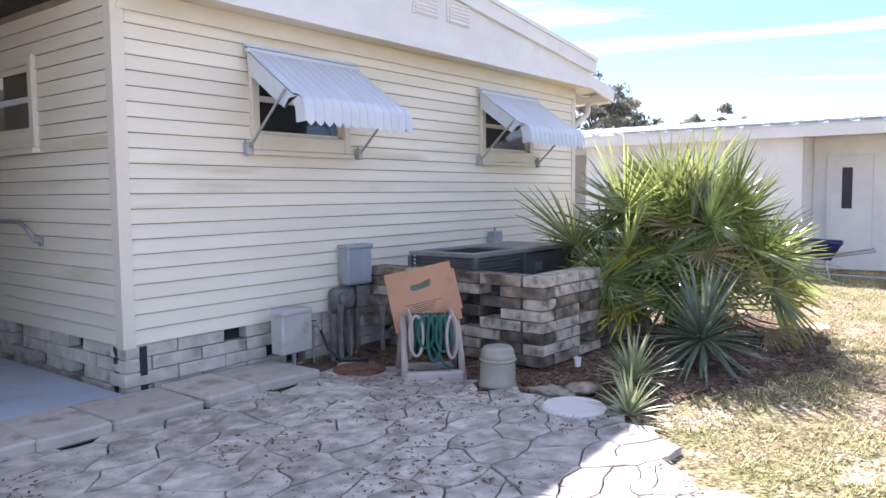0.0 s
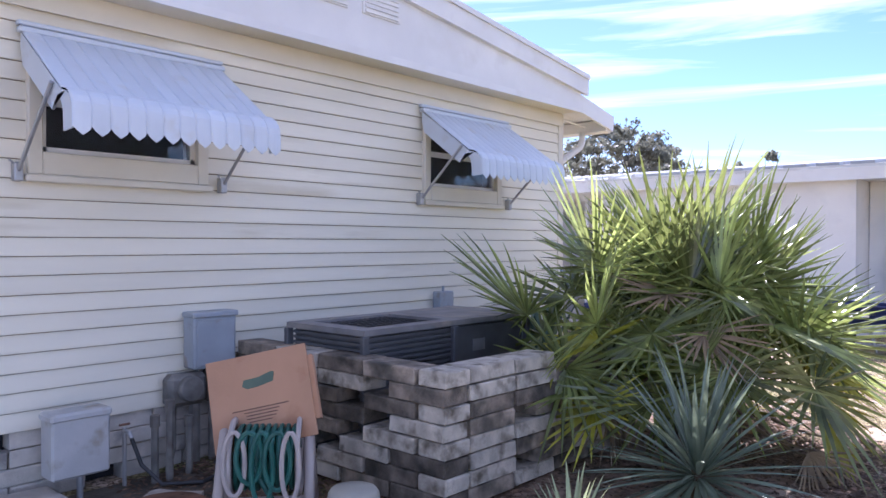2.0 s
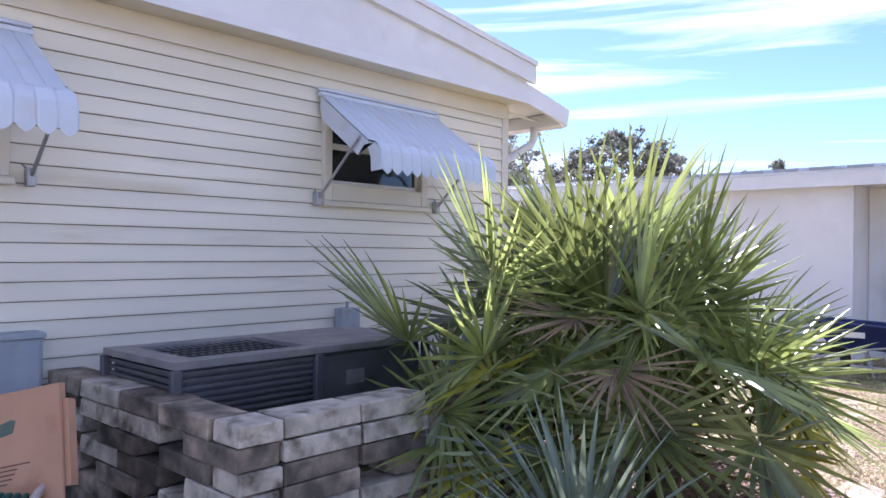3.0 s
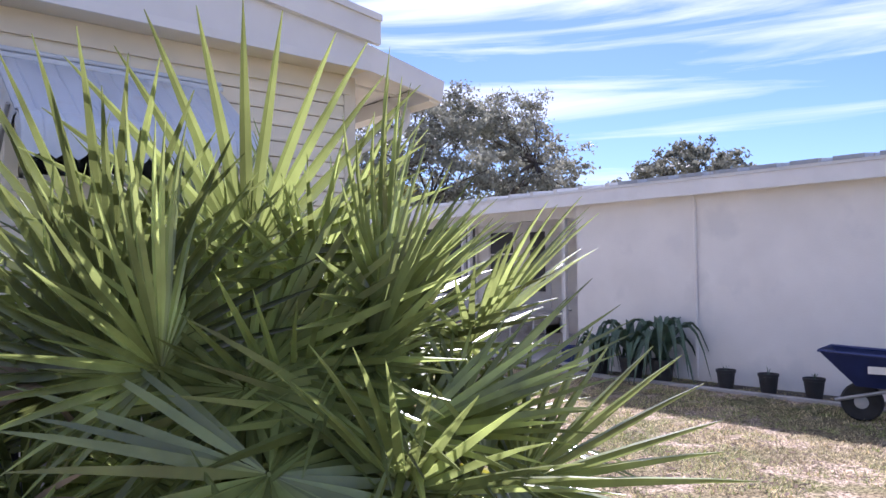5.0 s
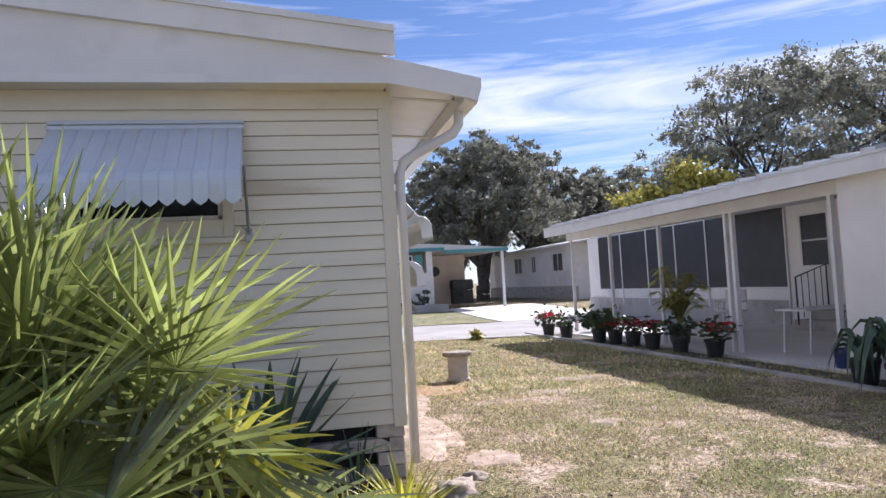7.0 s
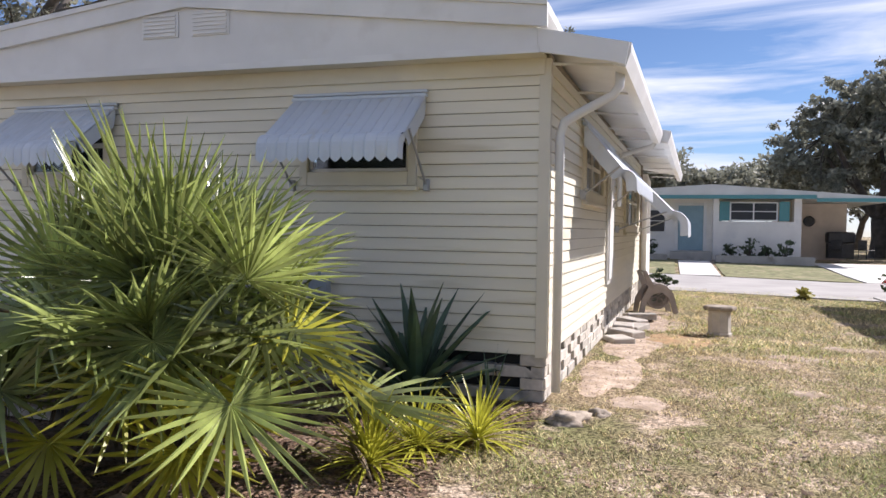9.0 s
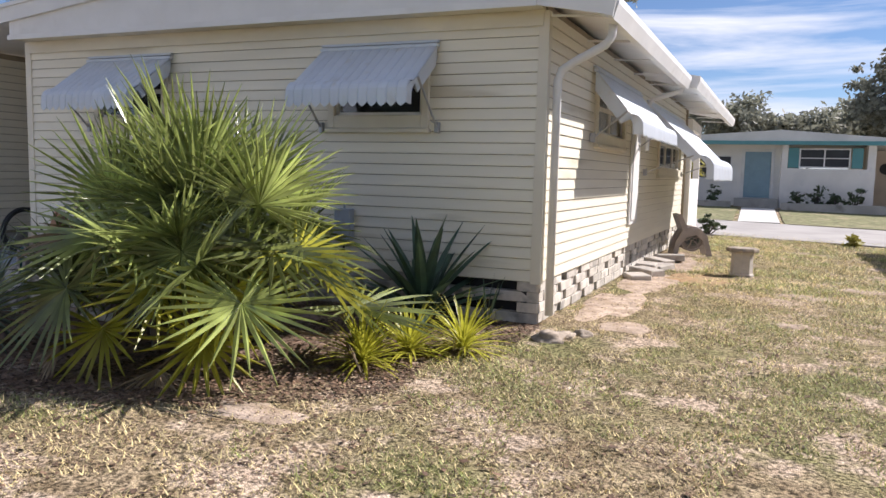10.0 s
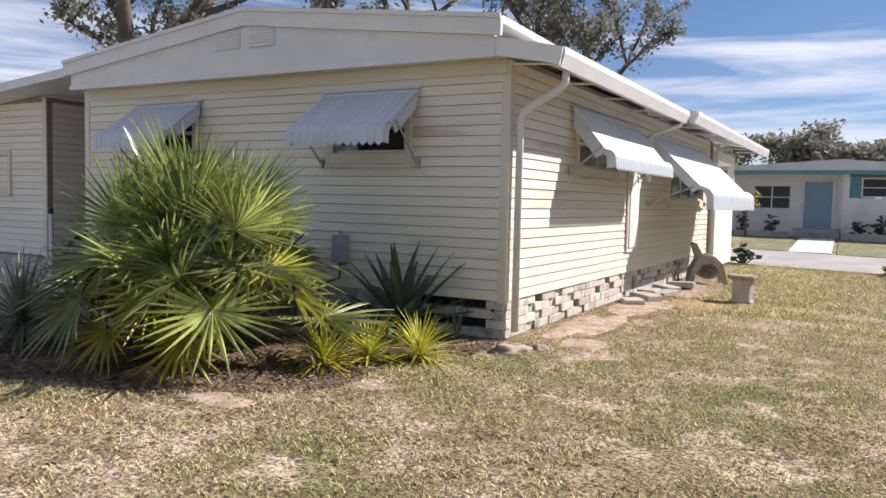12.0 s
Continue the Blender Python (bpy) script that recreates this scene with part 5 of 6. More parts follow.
def areca(x, y, z=-0.19, stem=0.0):
    t = thing("feathery_palm", "young feathery palm on a thin trunk" if stem else "bushy yellow-green feathery palm in a dark pot", "palm", pose(x, y, z))
    bm = bmesh.new()
    if stem:
        tube(bm, [(0, 0, -0.1 - stem), (0.02, 0, 0.0), (0, 0, 0.40)], [0.07, 0.05, 0.045], 8)
        part("trunk", bm, TRUNK, t)
    else:
        lathe(bm, [(0.18, 0), (0.24, 0.36), (0.25, 0.38), (0.2, 0.38), (0.1, 0.34)], 18)
        part("pot", bm, BLACK, t)
    rng = random.Random(5)
    for k in range(34):
        az, reach, rise = k * 2.4, rng.uniform(0.2, 0.55), rng.uniform(0.45, 1.3)
        bm = bmesh.new()
        pts = [Vector((math.cos(az) * reach * f, math.sin(az) * reach * f, 0.35 + rise * math.sin(f * 1.9) * rng.uniform(0.95, 1.0))) for f in (0, 0.25, 0.5, 0.75, 1.0)]
        tube(bm, pts, [0.012, 0.01, 0.008, 0.006, 0.004], 5)
        for a, b in zip(pts[1:], pts[2:]):
            d = (b - a).normalized()
            for q in range(5):
                p = a.lerp(b, q / 5)
                for s in (-1, 1):
                    w = d.cross(Vector((0, 0, 1))).normalized() * s
                    blade(bm, p, (w + d * 0.6).normalized(), Vector((0, 0, 1)), 0.28, 0.028, 0.3, steps=2)
        part("frond", bm, OAKLIGHT, t)


areca(7.0, 8.25, -0.18)
areca(-0.7, 26.8, ground_z(-0.7, 26.8) + 0.6, 0.6)


def wheelbarrow():
    t = thing("wheelbarrow", "dark blue plastic wheelbarrow parked by a white wall", "wheelbarrow", pose(4.98, -2.02, ground_z(5.0, -1.5), 0, 0, 100))
    bm = bmesh.new()
    low = [(-0.25, -0.2, 0.34), (0.42, -0.17, 0.36), (0.42, 0.17, 0.36), (-0.25, 0.2, 0.34)]
    top = [(-0.42, -0.33, 0.64), (0.72, -0.30, 0.70), (0.72, 0.30, 0.70), (-0.42, 0.33, 0.64)]
    a, b = [bm.verts.new(p) for p in low], [bm.verts.new(p) for p in top]
    bm.faces.new(a[::-1])
    for i in range(4):
        j = (i + 1) % 4
        bm.faces.new((a[i], a[j], b[j], b[i]))
    bmesh.ops.solidify(bm, geom=list(bm.faces), thickness=0.012)
    tray = part("tray", bm, BLUEP, t)
    part("rim", tubes([*top, top[0]], r=0.016, n=6), BLUEP, tray)
    part("tray_label", boxes((0.05, 0.272, 0.50, 0.30, 0.282, 0.57)), WHITE, tray, "small white label")
    wh = part("wheel", bmesh.new(), RUBBER, t)
    bm = bmesh.new()
    lathe(bm, [(0.11, -0.04), (0.17, -0.045), (0.19, -0.02), (0.19, 0.02), (0.17, 0.045), (0.11, 0.04)], 24)
    bmesh.ops.transform(bm, matrix=pose(0.40, 0, 0.19, 90), verts=bm.verts)
    bm.to_mesh(wh.data)
    bm.free()
    bm = bmesh.new()
    lathe(bm, [(0.02, -0.05), (0.11, -0.03), (0.11, 0.03), (0.02, 0.05)], 20)
    bmesh.ops.transform(bm, matrix=pose(0.40, 0, 0.19, 90), verts=bm.verts)
    part("hub", bm, LTBOX, wh)
    for y in (-1, 1):
        part("handle", tubes([(0.62, y * 0.09, 0.20), (0.2, y * 0.17, 0.32), (-0.9, y * 0.28, 0.52)], r=0.018), STEEL, t)
        part("leg", tubes([(-0.15, y * 0.2, 0.32), (-0.25, y * 0.22, 0.0), (-0.05, y * 0.2, 0.0), (0.05, y * 0.19, 0.32)], r=0.013), STEEL, t)


wheelbarrow()


def garden_bench(x, y, z, turn, label, material=WHITE):
    t = thing("patio_chair", label, "chair", pose(x, y, z, 0, 0, turn), "patio chairs")
    part("seat", boxes((-0.25, -0.25, 0.40, 0.25, 0.25, 0.43), bevel=0.01), material, t)
    part("backrest", boxes((-0.25, 0.23, 0.43, 0.25, 0.26, 0.88), bevel=0.01), material, t)
    for sx in (-0.22, 0.22):
        for sy in (-0.22, 0.22):
            part("leg", tubes([(sx, sy, 0.40), (sx * 1.08, sy * 1.08, 0)], r=0.014), material, t)
        part("arm", tubes([(sx, 0.24, 0.62), (sx, -0.22, 0.62), (sx, -0.22, 0.42)], r=0.014), material, t)
    return t


def saw_horse(x, y):
    t = thing("folding_table", "pale folding table frame in the carport", "table", pose(x, y, -0.10, 0, 0, 10))
    part("tabletop", boxes((-0.75, -0.3, 0.66, 0.75, 0.3, 0.69), bevel=0.008), WHITE, t)
    for sx in (-0.6, 0.6):
        part("leg", tubes([(sx, -0.25, 0.66), (sx * 1.1, -0.25, 0.0)], r=0.014), WHITE, t)
        part("leg", tubes([(sx, 0.25, 0.66), (sx * 1.1, 0.25, 0.0)], r=0.014), WHITE, t)


saw_horse(7.7, 5.0)
garden_bench(8.9, 9.3, -0.08, -60, "white plastic patio chair in the carport")
garden_bench(9.4, 10.2, -0.08, -100, "white plastic patio chair in the carport")


# ---- side yard: pedestal, reel, pavers ----
def pedestal():
    t = thing("birdbath_pedestal", "weathered concrete pedestal with an eight-sided slab top", "pedestal", pose(1.66, 5.2, ground_z(1.66, 5.2)))
    part("column", lathe(bmesh.new(), [(0.17, -0.03), (0.175, 0.03), (0.155, 0.05), (0.15, 0.33), (0.165, 0.36)], 8), COPING, t)
    part("slab", lathe(bmesh.new(), [(0.05, 0.355), (0.215, 0.36), (0.225, 0.375), (0.225, 0.405), (0.21, 0.42), (0.05, 0.424)], 8), ROCK, t, "dull brown-grey eight-sided slab")


pedestal()


def side_reel():
    t = thing("hose_cart", "grey hose cart standing at the house side", "hose reel", pose(0.74, 7.7, ground_z(0.74, 7.7), 0, 0, 20) @ Matrix.Scale(0.86, 4))
    bm = bmesh.new()
    lathe(bm, [(0.225, -0.02), (0.26, -0.02), (0.27, 0.0), (0.26, 0.02), (0.225, 0.02), (0.225, -0.02)], 26)
    for s in (-0.16, 0.16):
        b2 = bm.copy()
        bmesh.ops.transform(b2, matrix=pose(0, s, 0.36, 90), verts=b2.verts)
        wheel = part("wheel", b2, REELPL, t)
        for k in range(6):
            a = k * math.tau / 6
            b3 = tubes([(0.03 * math.cos(a), 0.03 * math.sin(a), 0), (0.13 * math.cos(a + 0.3), 0.13 * math.sin(a + 0.3), 0), (0.23 * math.cos(a), 0.23 * math.sin(a), 0)], r=0.014, n=6)
            bmesh.ops.transform(b3, matrix=pose(0, s, 0.36, 90), verts=b3.verts)
            part("spoke", b3, REELPL, wheel)
    bm.free()
    for s in (-0.2, 0.2):
        outline = [(-0.34, 0.86), (-0.27, 0.88), (-0.12, 0.60), (0.14, 0.58), (0.30, 0.42), (0.42, 0.0), (0.31, 0.0), (0.20, 0.34), (0.06, 0.44), (-0.12, 0.40), (-0.26, 0.22), (-0.30, 0.0), (-0.40, 0.0), (-0.36, 0.30), (-0.22, 0.54)]
        part("side_frame", prism(bmesh.new(), outline, s - 0.02, s + 0.02), REELPL, t, "curved taupe plastic side frame")
    part("handle", tubes([(-0.30, -0.18, 0.86), (-0.30, 0.18, 0.86)], r=0.02), LTBOX, t)
    part("drum", tubes([(0, -0.14, 0.36), (0, 0.14, 0.36)], r=0.16, n=16), HOSE, t)


side_reel()
rng = random.Random(21)
for k, (x, y) in enumerate(((0.36, 3.75), (0.42, 4.3), (0.36, 4.75), (0.50, 5.2), (0.42, 5.7), (0.56, 6.2), (0.48, 6.7))):
    o = link_mesh("paver", boxes((-0.22, -0.14, -0.05, 0.22, 0.14, 0.05), bevel=0.012), COPING)
    o.matrix_world = pose(x, y, ground_z(x, y) + 0.02 + 0.03 * (k % 3), rng.uniform(-3, 3), rng.uniform(-3, 3), rng.uniform(0, 180))
    tagged(o, "loose grey concrete paver beside the skirt", "paver", "loose pavers")


# ---- across the lane ----
def far_house():
    y = 29.7
    g = 0.18
    t = thing("far_house", "white house with teal trim across the lane", "house", pose(-0.2, 0, -0.1))
    part("wall", boxes((-3.5, y + 0.6, g, 3.2, y + 0.7, 3.05)), STUCCO, t)
    part("bay_wall", boxes((3.05, y - 0.05, g, 6.7, y + 0.65, 1.95), (3.05, y, 1.95, 3.3, y + 0.65, 3.0), (6.4, y, 1.95, 6.7, y + 0.65, 3.0)), STUCCO, t)
    part("side_wall", boxes((6.6, y + 0.66, g, 6.7, y + 9, 3.05)), TAN, t)
    part("carport_wall", boxes((6.7, y + 4.0, g, 9.3, y + 4.1, 2.9)), TAN, t)
    part("fascia", boxes((-4.1, y - 0.55, 2.95, 7.2, y - 0.48, 3.12)), TEAL, t, "teal fascia board")
    part("roof", prism(bmesh.new(), [(-4.2, 3.12), (3.0, 3.6), (8.6, 3.15), (10.4, 3.0), (10.4, 2.87), (7.2, 3.0), (-4.2, 3.0)], y - 0.5, y + 9.0), ROOFMETAL, t, "low white roof")
    part("carport_fascia", boxes((7.2, y - 0.54, 2.82, 10.4, y - 0.49, 2.98)), TEAL, t)
    d = part("door", boxes((1.55, y + 0.54, g + 0.42, 2.65, y + 0.6, 2.67)), BLUEGREY, t, "blue-grey front door")
    for z in (0.8, 1.4, 2.0):
        part("panel", boxes((1.75, y + 0.525, z, 2.45, y + 0.539, z + 0.45)), BLUEGREY, d)
    part("door_frame", boxes((1.4, y + 0.5, g, 1.54, y + 0.6, 2.8), (2.66, y + 0.5, g, 2.8, y + 0.6, 2.8), (1.54, y + 0.5, 2.68, 2.66, y + 0.6, 2.8)), WHITE, t)
    part("step", boxes((1.2, y - 0.6, g - 0.1, 3.0, y + 0.6, g + 0.38)), CONCRETE, t)
    plain_window(t, pose(3.75, y + 0.08, 1.98), 2.0, 0.85, 1, mull=1)
    for x in (3.32, 5.8):
        part("shutter", boxes((x, y + 0.0, 1.98, x + 0.42, y + 0.06, 2.85)), TEAL, t)
    plain_window(t, pose(-0.6, y + 0.6, 1.4), 1.6, 1.1, 1, mull=1)
    part("planter_wall", boxes((-3.0, y - 1.7, g - 0.2, 1.1, y - 1.5, g + 0.28), (3.1, y - 1.7, g - 0.2, 7.0, y - 1.5, g + 0.28)), CONCRETE, t, "low grey planter wall")
    part("carport_post", boxes((10.1, y - 0.3, g - 0.1, 10.22, y - 0.18, 2.85)), WHITE, t)
    clock = thing("wall_clock", "round wall clock with a dark rim on a tan wall", "clock", pose(7.45, y + 4.0, 1.95))
    bm = lathe(bmesh.new(), [(0.19, 0.0), (0.25, 0.0), (0.26, 0.03), (0.22, 0.05), (0.19, 0.035)], 28)
    bmesh.ops.transform(bm, matrix=pose(0, 0, 0, 90), verts=bm.verts)
    part("rim", bm, BLACK, clock)
    bm = lathe(bmesh.new(), [(0.19, 0.004), (0.19, 0.02), (0.01, 0.022)], 28)
    bmesh.ops.transform(bm, matrix=pose(0, 0, 0, 90), verts=bm.verts)
    part("dial", bm, WHITE, clock)
    part("hour_hand", boxes((-0.008, -0.03, 0.0, 0.008, -0.024, 0.10)), BLACK, clock)
    part("minute_hand", boxes((0.0, -0.036, -0.006, 0.14, -0.031, 0.006)), BLACK, clock)


far_house()


def barbecue():
    t = thing("barbecue", "black barbecue grill under the carport", "barbecue", pose(8.7, 33.0, 0.2))
    part("hood", boxes((-0.6, -0.3, 0.7, 0.6, 0.3, 1.25), bevel=0.08), BLACK, t)
    part("cabinet", boxes((-0.55, -0.28, 0, 0.55, 0.28, 0.69)), BLACK, t)


barbecue()
garden_bench(9.6, 32.0, 0.2, 30, "black metal patio chair across the lane", BLACK)
garden_bench(8.4, 32.4, 0.2, -20, "black metal patio chair across the lane", BLACK)


def row_house():
    t = thing("row_house", "long white house with dark windows beyond the lane", "house")
    x = 15.2
    part("wall", boxes((x, 33.0, 0.75, x + 0.15, 50.0, 3.05)), STUCCO, t)
    part("base", boxes((x + 0.03, 33.0, 0.0, x + 0.15, 50.0, 0.75)), BLOCK, t)
    part("end_wall", boxes((x + 0.15, 33.0, 0.0, x + 7, 33.15, 3.1)), STUCCO, t)
    part("roof", prism(bmesh.new(), [(x - 0.4, 3.0), (x + 3.7, 3.6), (x + 7.6, 3.0), (x + 7.6, 3.1), (x + 3.7, 3.72), (x - 0.4, 3.14)], 32.4, 50.4), ROOFMETAL, t)
    for y0, w in ((36.2, 1.6), (40.0, 0.8), (43.5, 1.6)):
        plain_window(t, pose(x, y0, 1.6, 0, 0, -90), w, 1.1, 0, mull=1)


row_house()


# ---- trees ----
def leaf_cloud(points, per, spread, size, seed, material, name="crown"):
    """Many small leaf sprays about branch tips, as one mesh."""
    r = np.random.default_rng(seed)
    c = np.repeat(np.array(points), per, axis=0)
    n = len(c)
    c = c + r.uniform(-1, 1, (n, 3)) * r.uniform(0.3, 1.5, (n, 1)) * np.array([spread, spread, spread * 0.62])
    a = r.normal(0, 1, (n, 3))
    a /= np.linalg.norm(a, axis=1)[:, None]
    b = np.cross(a, r.normal(0, 1, (n, 3)))
    b /= np.linalg.norm(b, axis=1)[:, None]
    s = size * r.uniform(0.5, 1.3, (n, 1))
    v = np.stack([c - a * s, c + b * s * 0.5, c + a * s, c - b * s * 0.5], 1).reshape(-1, 3)
    f = np.arange(n * 4).reshape(-1, 4)
    return mesh_from(name, v.tolist(), f.tolist(), material)


def tree(x, y, height, spread, seed, label, trunk_r=0.3, leaf=0.22, per=26, fork=0.3, material=OAKLEAF, z=0.0, levels=4, gap=1.0, category="tree"):
    rng = random.Random(seed)
    t = thing("tree", label, category, pose(x, y, z), "oaks" if material is OAKLEAF else "")
    bm = bmesh.new()
    tips, limbs = [], []

    def grow(p, d, length, rad, level):
        pts, q = [p], d
        for k in range(3):
            q = (q + Vector((rng.uniform(-1, 1), rng.uniform(-1, 1), rng.uniform(-0.5, 0.6))) * 0.22).normalized()
            pts.append(pts[-1] + q * length / 3)
        limbs.append((pts, rad, level))
        if level >= levels - 2:
            tips.extend((pts[1], pts[2], pts[3]))
        if level == levels:
            return
        for k in range(3 if level < 2 else rng.choice((2, 3))):
            az = rng.uniform(0, math.tau)
            out = Vector((math.cos(az) * spread, math.sin(az) * spread, height * rng.uniform(0.1, 0.55))).normalized()
            grow(pts[-1] if k else pts[2], (q * 0.55 + out).normalized(), length * rng.uniform(0.62, 0.85), rad * 0.58, level + 1)

    # limbs first, then fitted to the wanted height and spread
    grow(Vector((0, 0, -0.1)), Vector((rng.uniform(-0.15, 0.15), rng.uniform(-0.15, 0.15), 1)).normalized(), height * fork, trunk_r, 0)
    top = max(p.z for p in tips)
    wide = max(math.hypot(p.x, p.y) for p in tips)
    fit = Matrix.Diagonal((spread * 0.5 / wide, spread * 0.5 / wide, height / top, 1))
    tips = [fit @ p for p in tips]
    for pts, rad, level in limbs:
        tube(bm, [fit @ p for p in pts], [rad, rad * 0.9, rad * 0.8, rad * 0.68], 7 if level < 2 else 4, cap=False)
    part("trunk", bm, BARK, t, "dark bark trunk and limbs", smooth=True)
    c = new("crown", leaf_cloud([tuple(p) for p in tips], per, gap, leaf, seed, material))
    c.parent = t
    return t


def oak(x, y, height, spread, base, seed, label, trunk_r=0.35, leaf=0.09, per=34, clumps=60, material=OAKLEAF, z=0.0, lean=0.0):
    """A broad oak: short trunk, spreading limbs, and a domed crown of many leaf clumps with gaps."""
    rng = random.Random(seed)
    t = thing("tree", label, "tree", pose(x, y, z), "oaks" if material is OAKLEAF else "")
    bm = bmesh.new()
    fork = Vector((lean, 0, base * 0.7))
    tube(bm, [Vector((0, 0, -0.1)), fork * 0.5 + Vector((0.1, 0.05, 0)), fork], [trunk_r * 1.2, trunk_r, trunk_r * 0.9], 8, cap=False)
    mains = []
    for k in range(7):
        az = k * math.tau / 7 + rng.uniform(-0.3, 0.3)
        reach = spread * rng.uniform(0.22, 0.33)
        a = fork + Vector((math.cos(az) * reach * 0.45, math.sin(az) * reach * 0.45, (height - base) * rng.uniform(0.15, 0.32)))
        b = fork + Vector((math.cos(az + 0.2) * reach, math.sin(az + 0.2) * reach, (height - base) * rng.uniform(0.35, 0.62)))
        tube(bm, [fork, a, b], [trunk_r * 0.6, trunk_r * 0.42, trunk_r * 0.24], 6, cap=False)
        mains += [a, b]
    pts = []
    for k in range(clumps):
        az, f = k * 2.39996 + rng.uniform(-0.3, 0.3), math.sqrt((k + 0.5) / clumps)
        roof = math.sqrt(max(0.0, 1 - (f * 0.96) ** 2))
        up = base + (height - base) * roof * rng.choice((rng.uniform(0.12, 0.5), rng.uniform(0.6, 0.95), rng.uniform(0.75, 0.95)))
        rad = spread * 0.5 * f * rng.uniform(0.82, 1.06)
        c = Vector((math.cos(az) * rad + lean, math.sin(az) * rad, up))
        m = min(mains, key=lambda q: (q - c).length)
        w = m.lerp(c, 0.5) + Vector((rng.uniform(-1, 1), rng.uniform(-1, 1), rng.uniform(-0.6, 0.2))) * spread * 0.025
        tube(bm, [m, w, c], [trunk_r * 0.17, trunk_r * 0.11, trunk_r * 0.04], 4, cap=False)
        for q in range(7):
            pts.append(tuple(c + Vector((rng.gauss(0, 1), rng.gauss(0, 1), rng.gauss(0, 0.6))) * spread * 0.046))
    part("trunk", bm, BARK, t, "dark bark trunk and limbs", smooth=True)
    c = new("crown", leaf_cloud(pts, per, spread * 0.030, leaf, seed, material))
    c.parent = t
    return t


def place(eye, way, d):
    return eye[0] + way[0] * d, eye[1] + way[1] * d


E65 = (-1.30, -5.14)
x, y = place(E65, (0.646, 0.763), 36)
oak(x, y, 10.6, 13.4, 2.4, 98, "broad spreading live oak behind a white house", 0.40, 0.11, 66, 130)
x, y = place(E65, (0.853, 0.522), 55)
oak(x, y, 10.8, 13.0, 4.0, 7, "distant grey-green oak above a roof", 0.35, 0.20, 34, 60)
x, y = place(E65, (0.92, 0.36), 45)
oak(x, y, 6.4, 8, 2.5, 17, "small grey-green tree above a roof", 0.25, 0.18, 30, 44)
for k, (a, d, h) in enumerate(((0.27, 56, 11.6), (0.335, 58, 12.0), (0.41, 60, 9.8), (0.49, 62, 10.6))):
    oak(E65[0] + a * d, E65[1] + 0.945 * d, h, 9.5, 5.4, 30 + k, "dark twisted oak beyond the lane", 0.34, 0.17, 36, 50, lean=0.8 - 0.5 * k)
x, y = place(E65, (0.54, 0.842), 30)
tree(x, y, 5.0, 7.0, 41, "low yellow-green tree behind the carport", 0.16, 0.12, 110, 0.25, OAKLIGHT, levels=3, gap=0.55)
E12 = (2.954, -6.767)
x, y = place(E12, (-0.782, 0.592), 25)
tree(x, y, 13.0, 15, 52, "large live oak behind the cream house", 0.42, 0.11, 40, 0.42, gap=0.38)
x, y = place(E12, (-0.34, 0.92), 30)
tree(x, y, 14.5, 11, 53, "tall live oak behind the cream house", 0.36, 0.11, 18, 0.40, gap=0.35, levels=5)
x, y = place(E12, (-0.58, 0.80), 33)
tree(x, y, 14.5, 13, 58, "live oak behind the cream house", 0.42, 0.11, 40, 0.48, gap=0.38)
for k in range(9):
    xx = -14 + k * 6.0
    tree(xx, 56 + (k % 3) * 4, 6.0 + (k % 3) * 0.8, 11, 60 + k, "tree in the wooded skyline beyond the far house", 0.3, 0.24, 130, 0.15, levels=3, gap=1.0)
x, y = 12.4, 42.0
oak(x, y, 11.0, 12, 3.2, 81, "tall dark oak behind the far carport", 0.4, 0.17, 44, 90)


def shrub(x, y, z, r, h, n, material, label, seed, leaf=0.09):
    r2 = np.random.default_rng(seed)
    pts = [(r2.normal(0, r * 0.45), r2.normal(0, r * 0.45), abs(r2.normal(h * 0.5, h * 0.25))) for _ in range(14)]
    t = thing("shrub", label, "shrub", pose(x, y, z))
    bm = bmesh.new()
    for p in pts:
        tube(bm, [(0, 0, -0.05), (p[0] * 0.5, p[1] * 0.5, p[2] * 0.6), p], [0.02, 0.014, 0.006], 5)
    part("stems", bm, BARK, t)
    c = new("crown", leaf_cloud(pts, n, r * 0.25, leaf, seed, material))
    c.parent = t


shrub(0.76, 13.25, ground_z(0.76, 13.25), 0.24, 0.5, 90, SHRUB, "clipped green shrub at the house end", 3, 0.04)
for k, x in enumerate((3.6, 4.3, 5.0, 5.7, -1.0, 0.2)):
    shrub(x, 28.6, 0.2, 0.45, 0.85, 13, SHRUB, "leafy shrub in a planter across the lane", 5 + k)
shrub(7.4, 12.7, -0.2, 0.5, 0.6, 40, SHRUB, "low shrub beside the lane", 15)
shrub(3.9, 12.6, -0.2, 0.16, 0.3, 20, OAKLIGHT, "small pale shrub by the lane edge", 16)


# ---- paving, litter and turf ----
def clip_cell(poly, p, q):
    """The part of a polygon nearer to p than to q."""
    mx, my, dx, dy = (p[0] + q[0]) / 2, (p[1] + q[1]) / 2, q[0] - p[0], q[1] - p[1]
    out = []
    for i in range(len(poly)):
        a, b = poly[i], poly[(i + 1) % len(poly)]
        fa = (a[0] - mx) * dx + (a[1] - my) * dy
        fb = (b[0] - mx) * dx + (b[1] - my) * dy
        if fa <= 0:
            out.append(a)
        if (fa < 0 < fb) or (fb < 0 < fa):
            k = fa / (fa - fb)
            out.append((a[0] + (b[0] - a[0]) * k, a[1] + (b[1] - a[1]) * k))
    return out


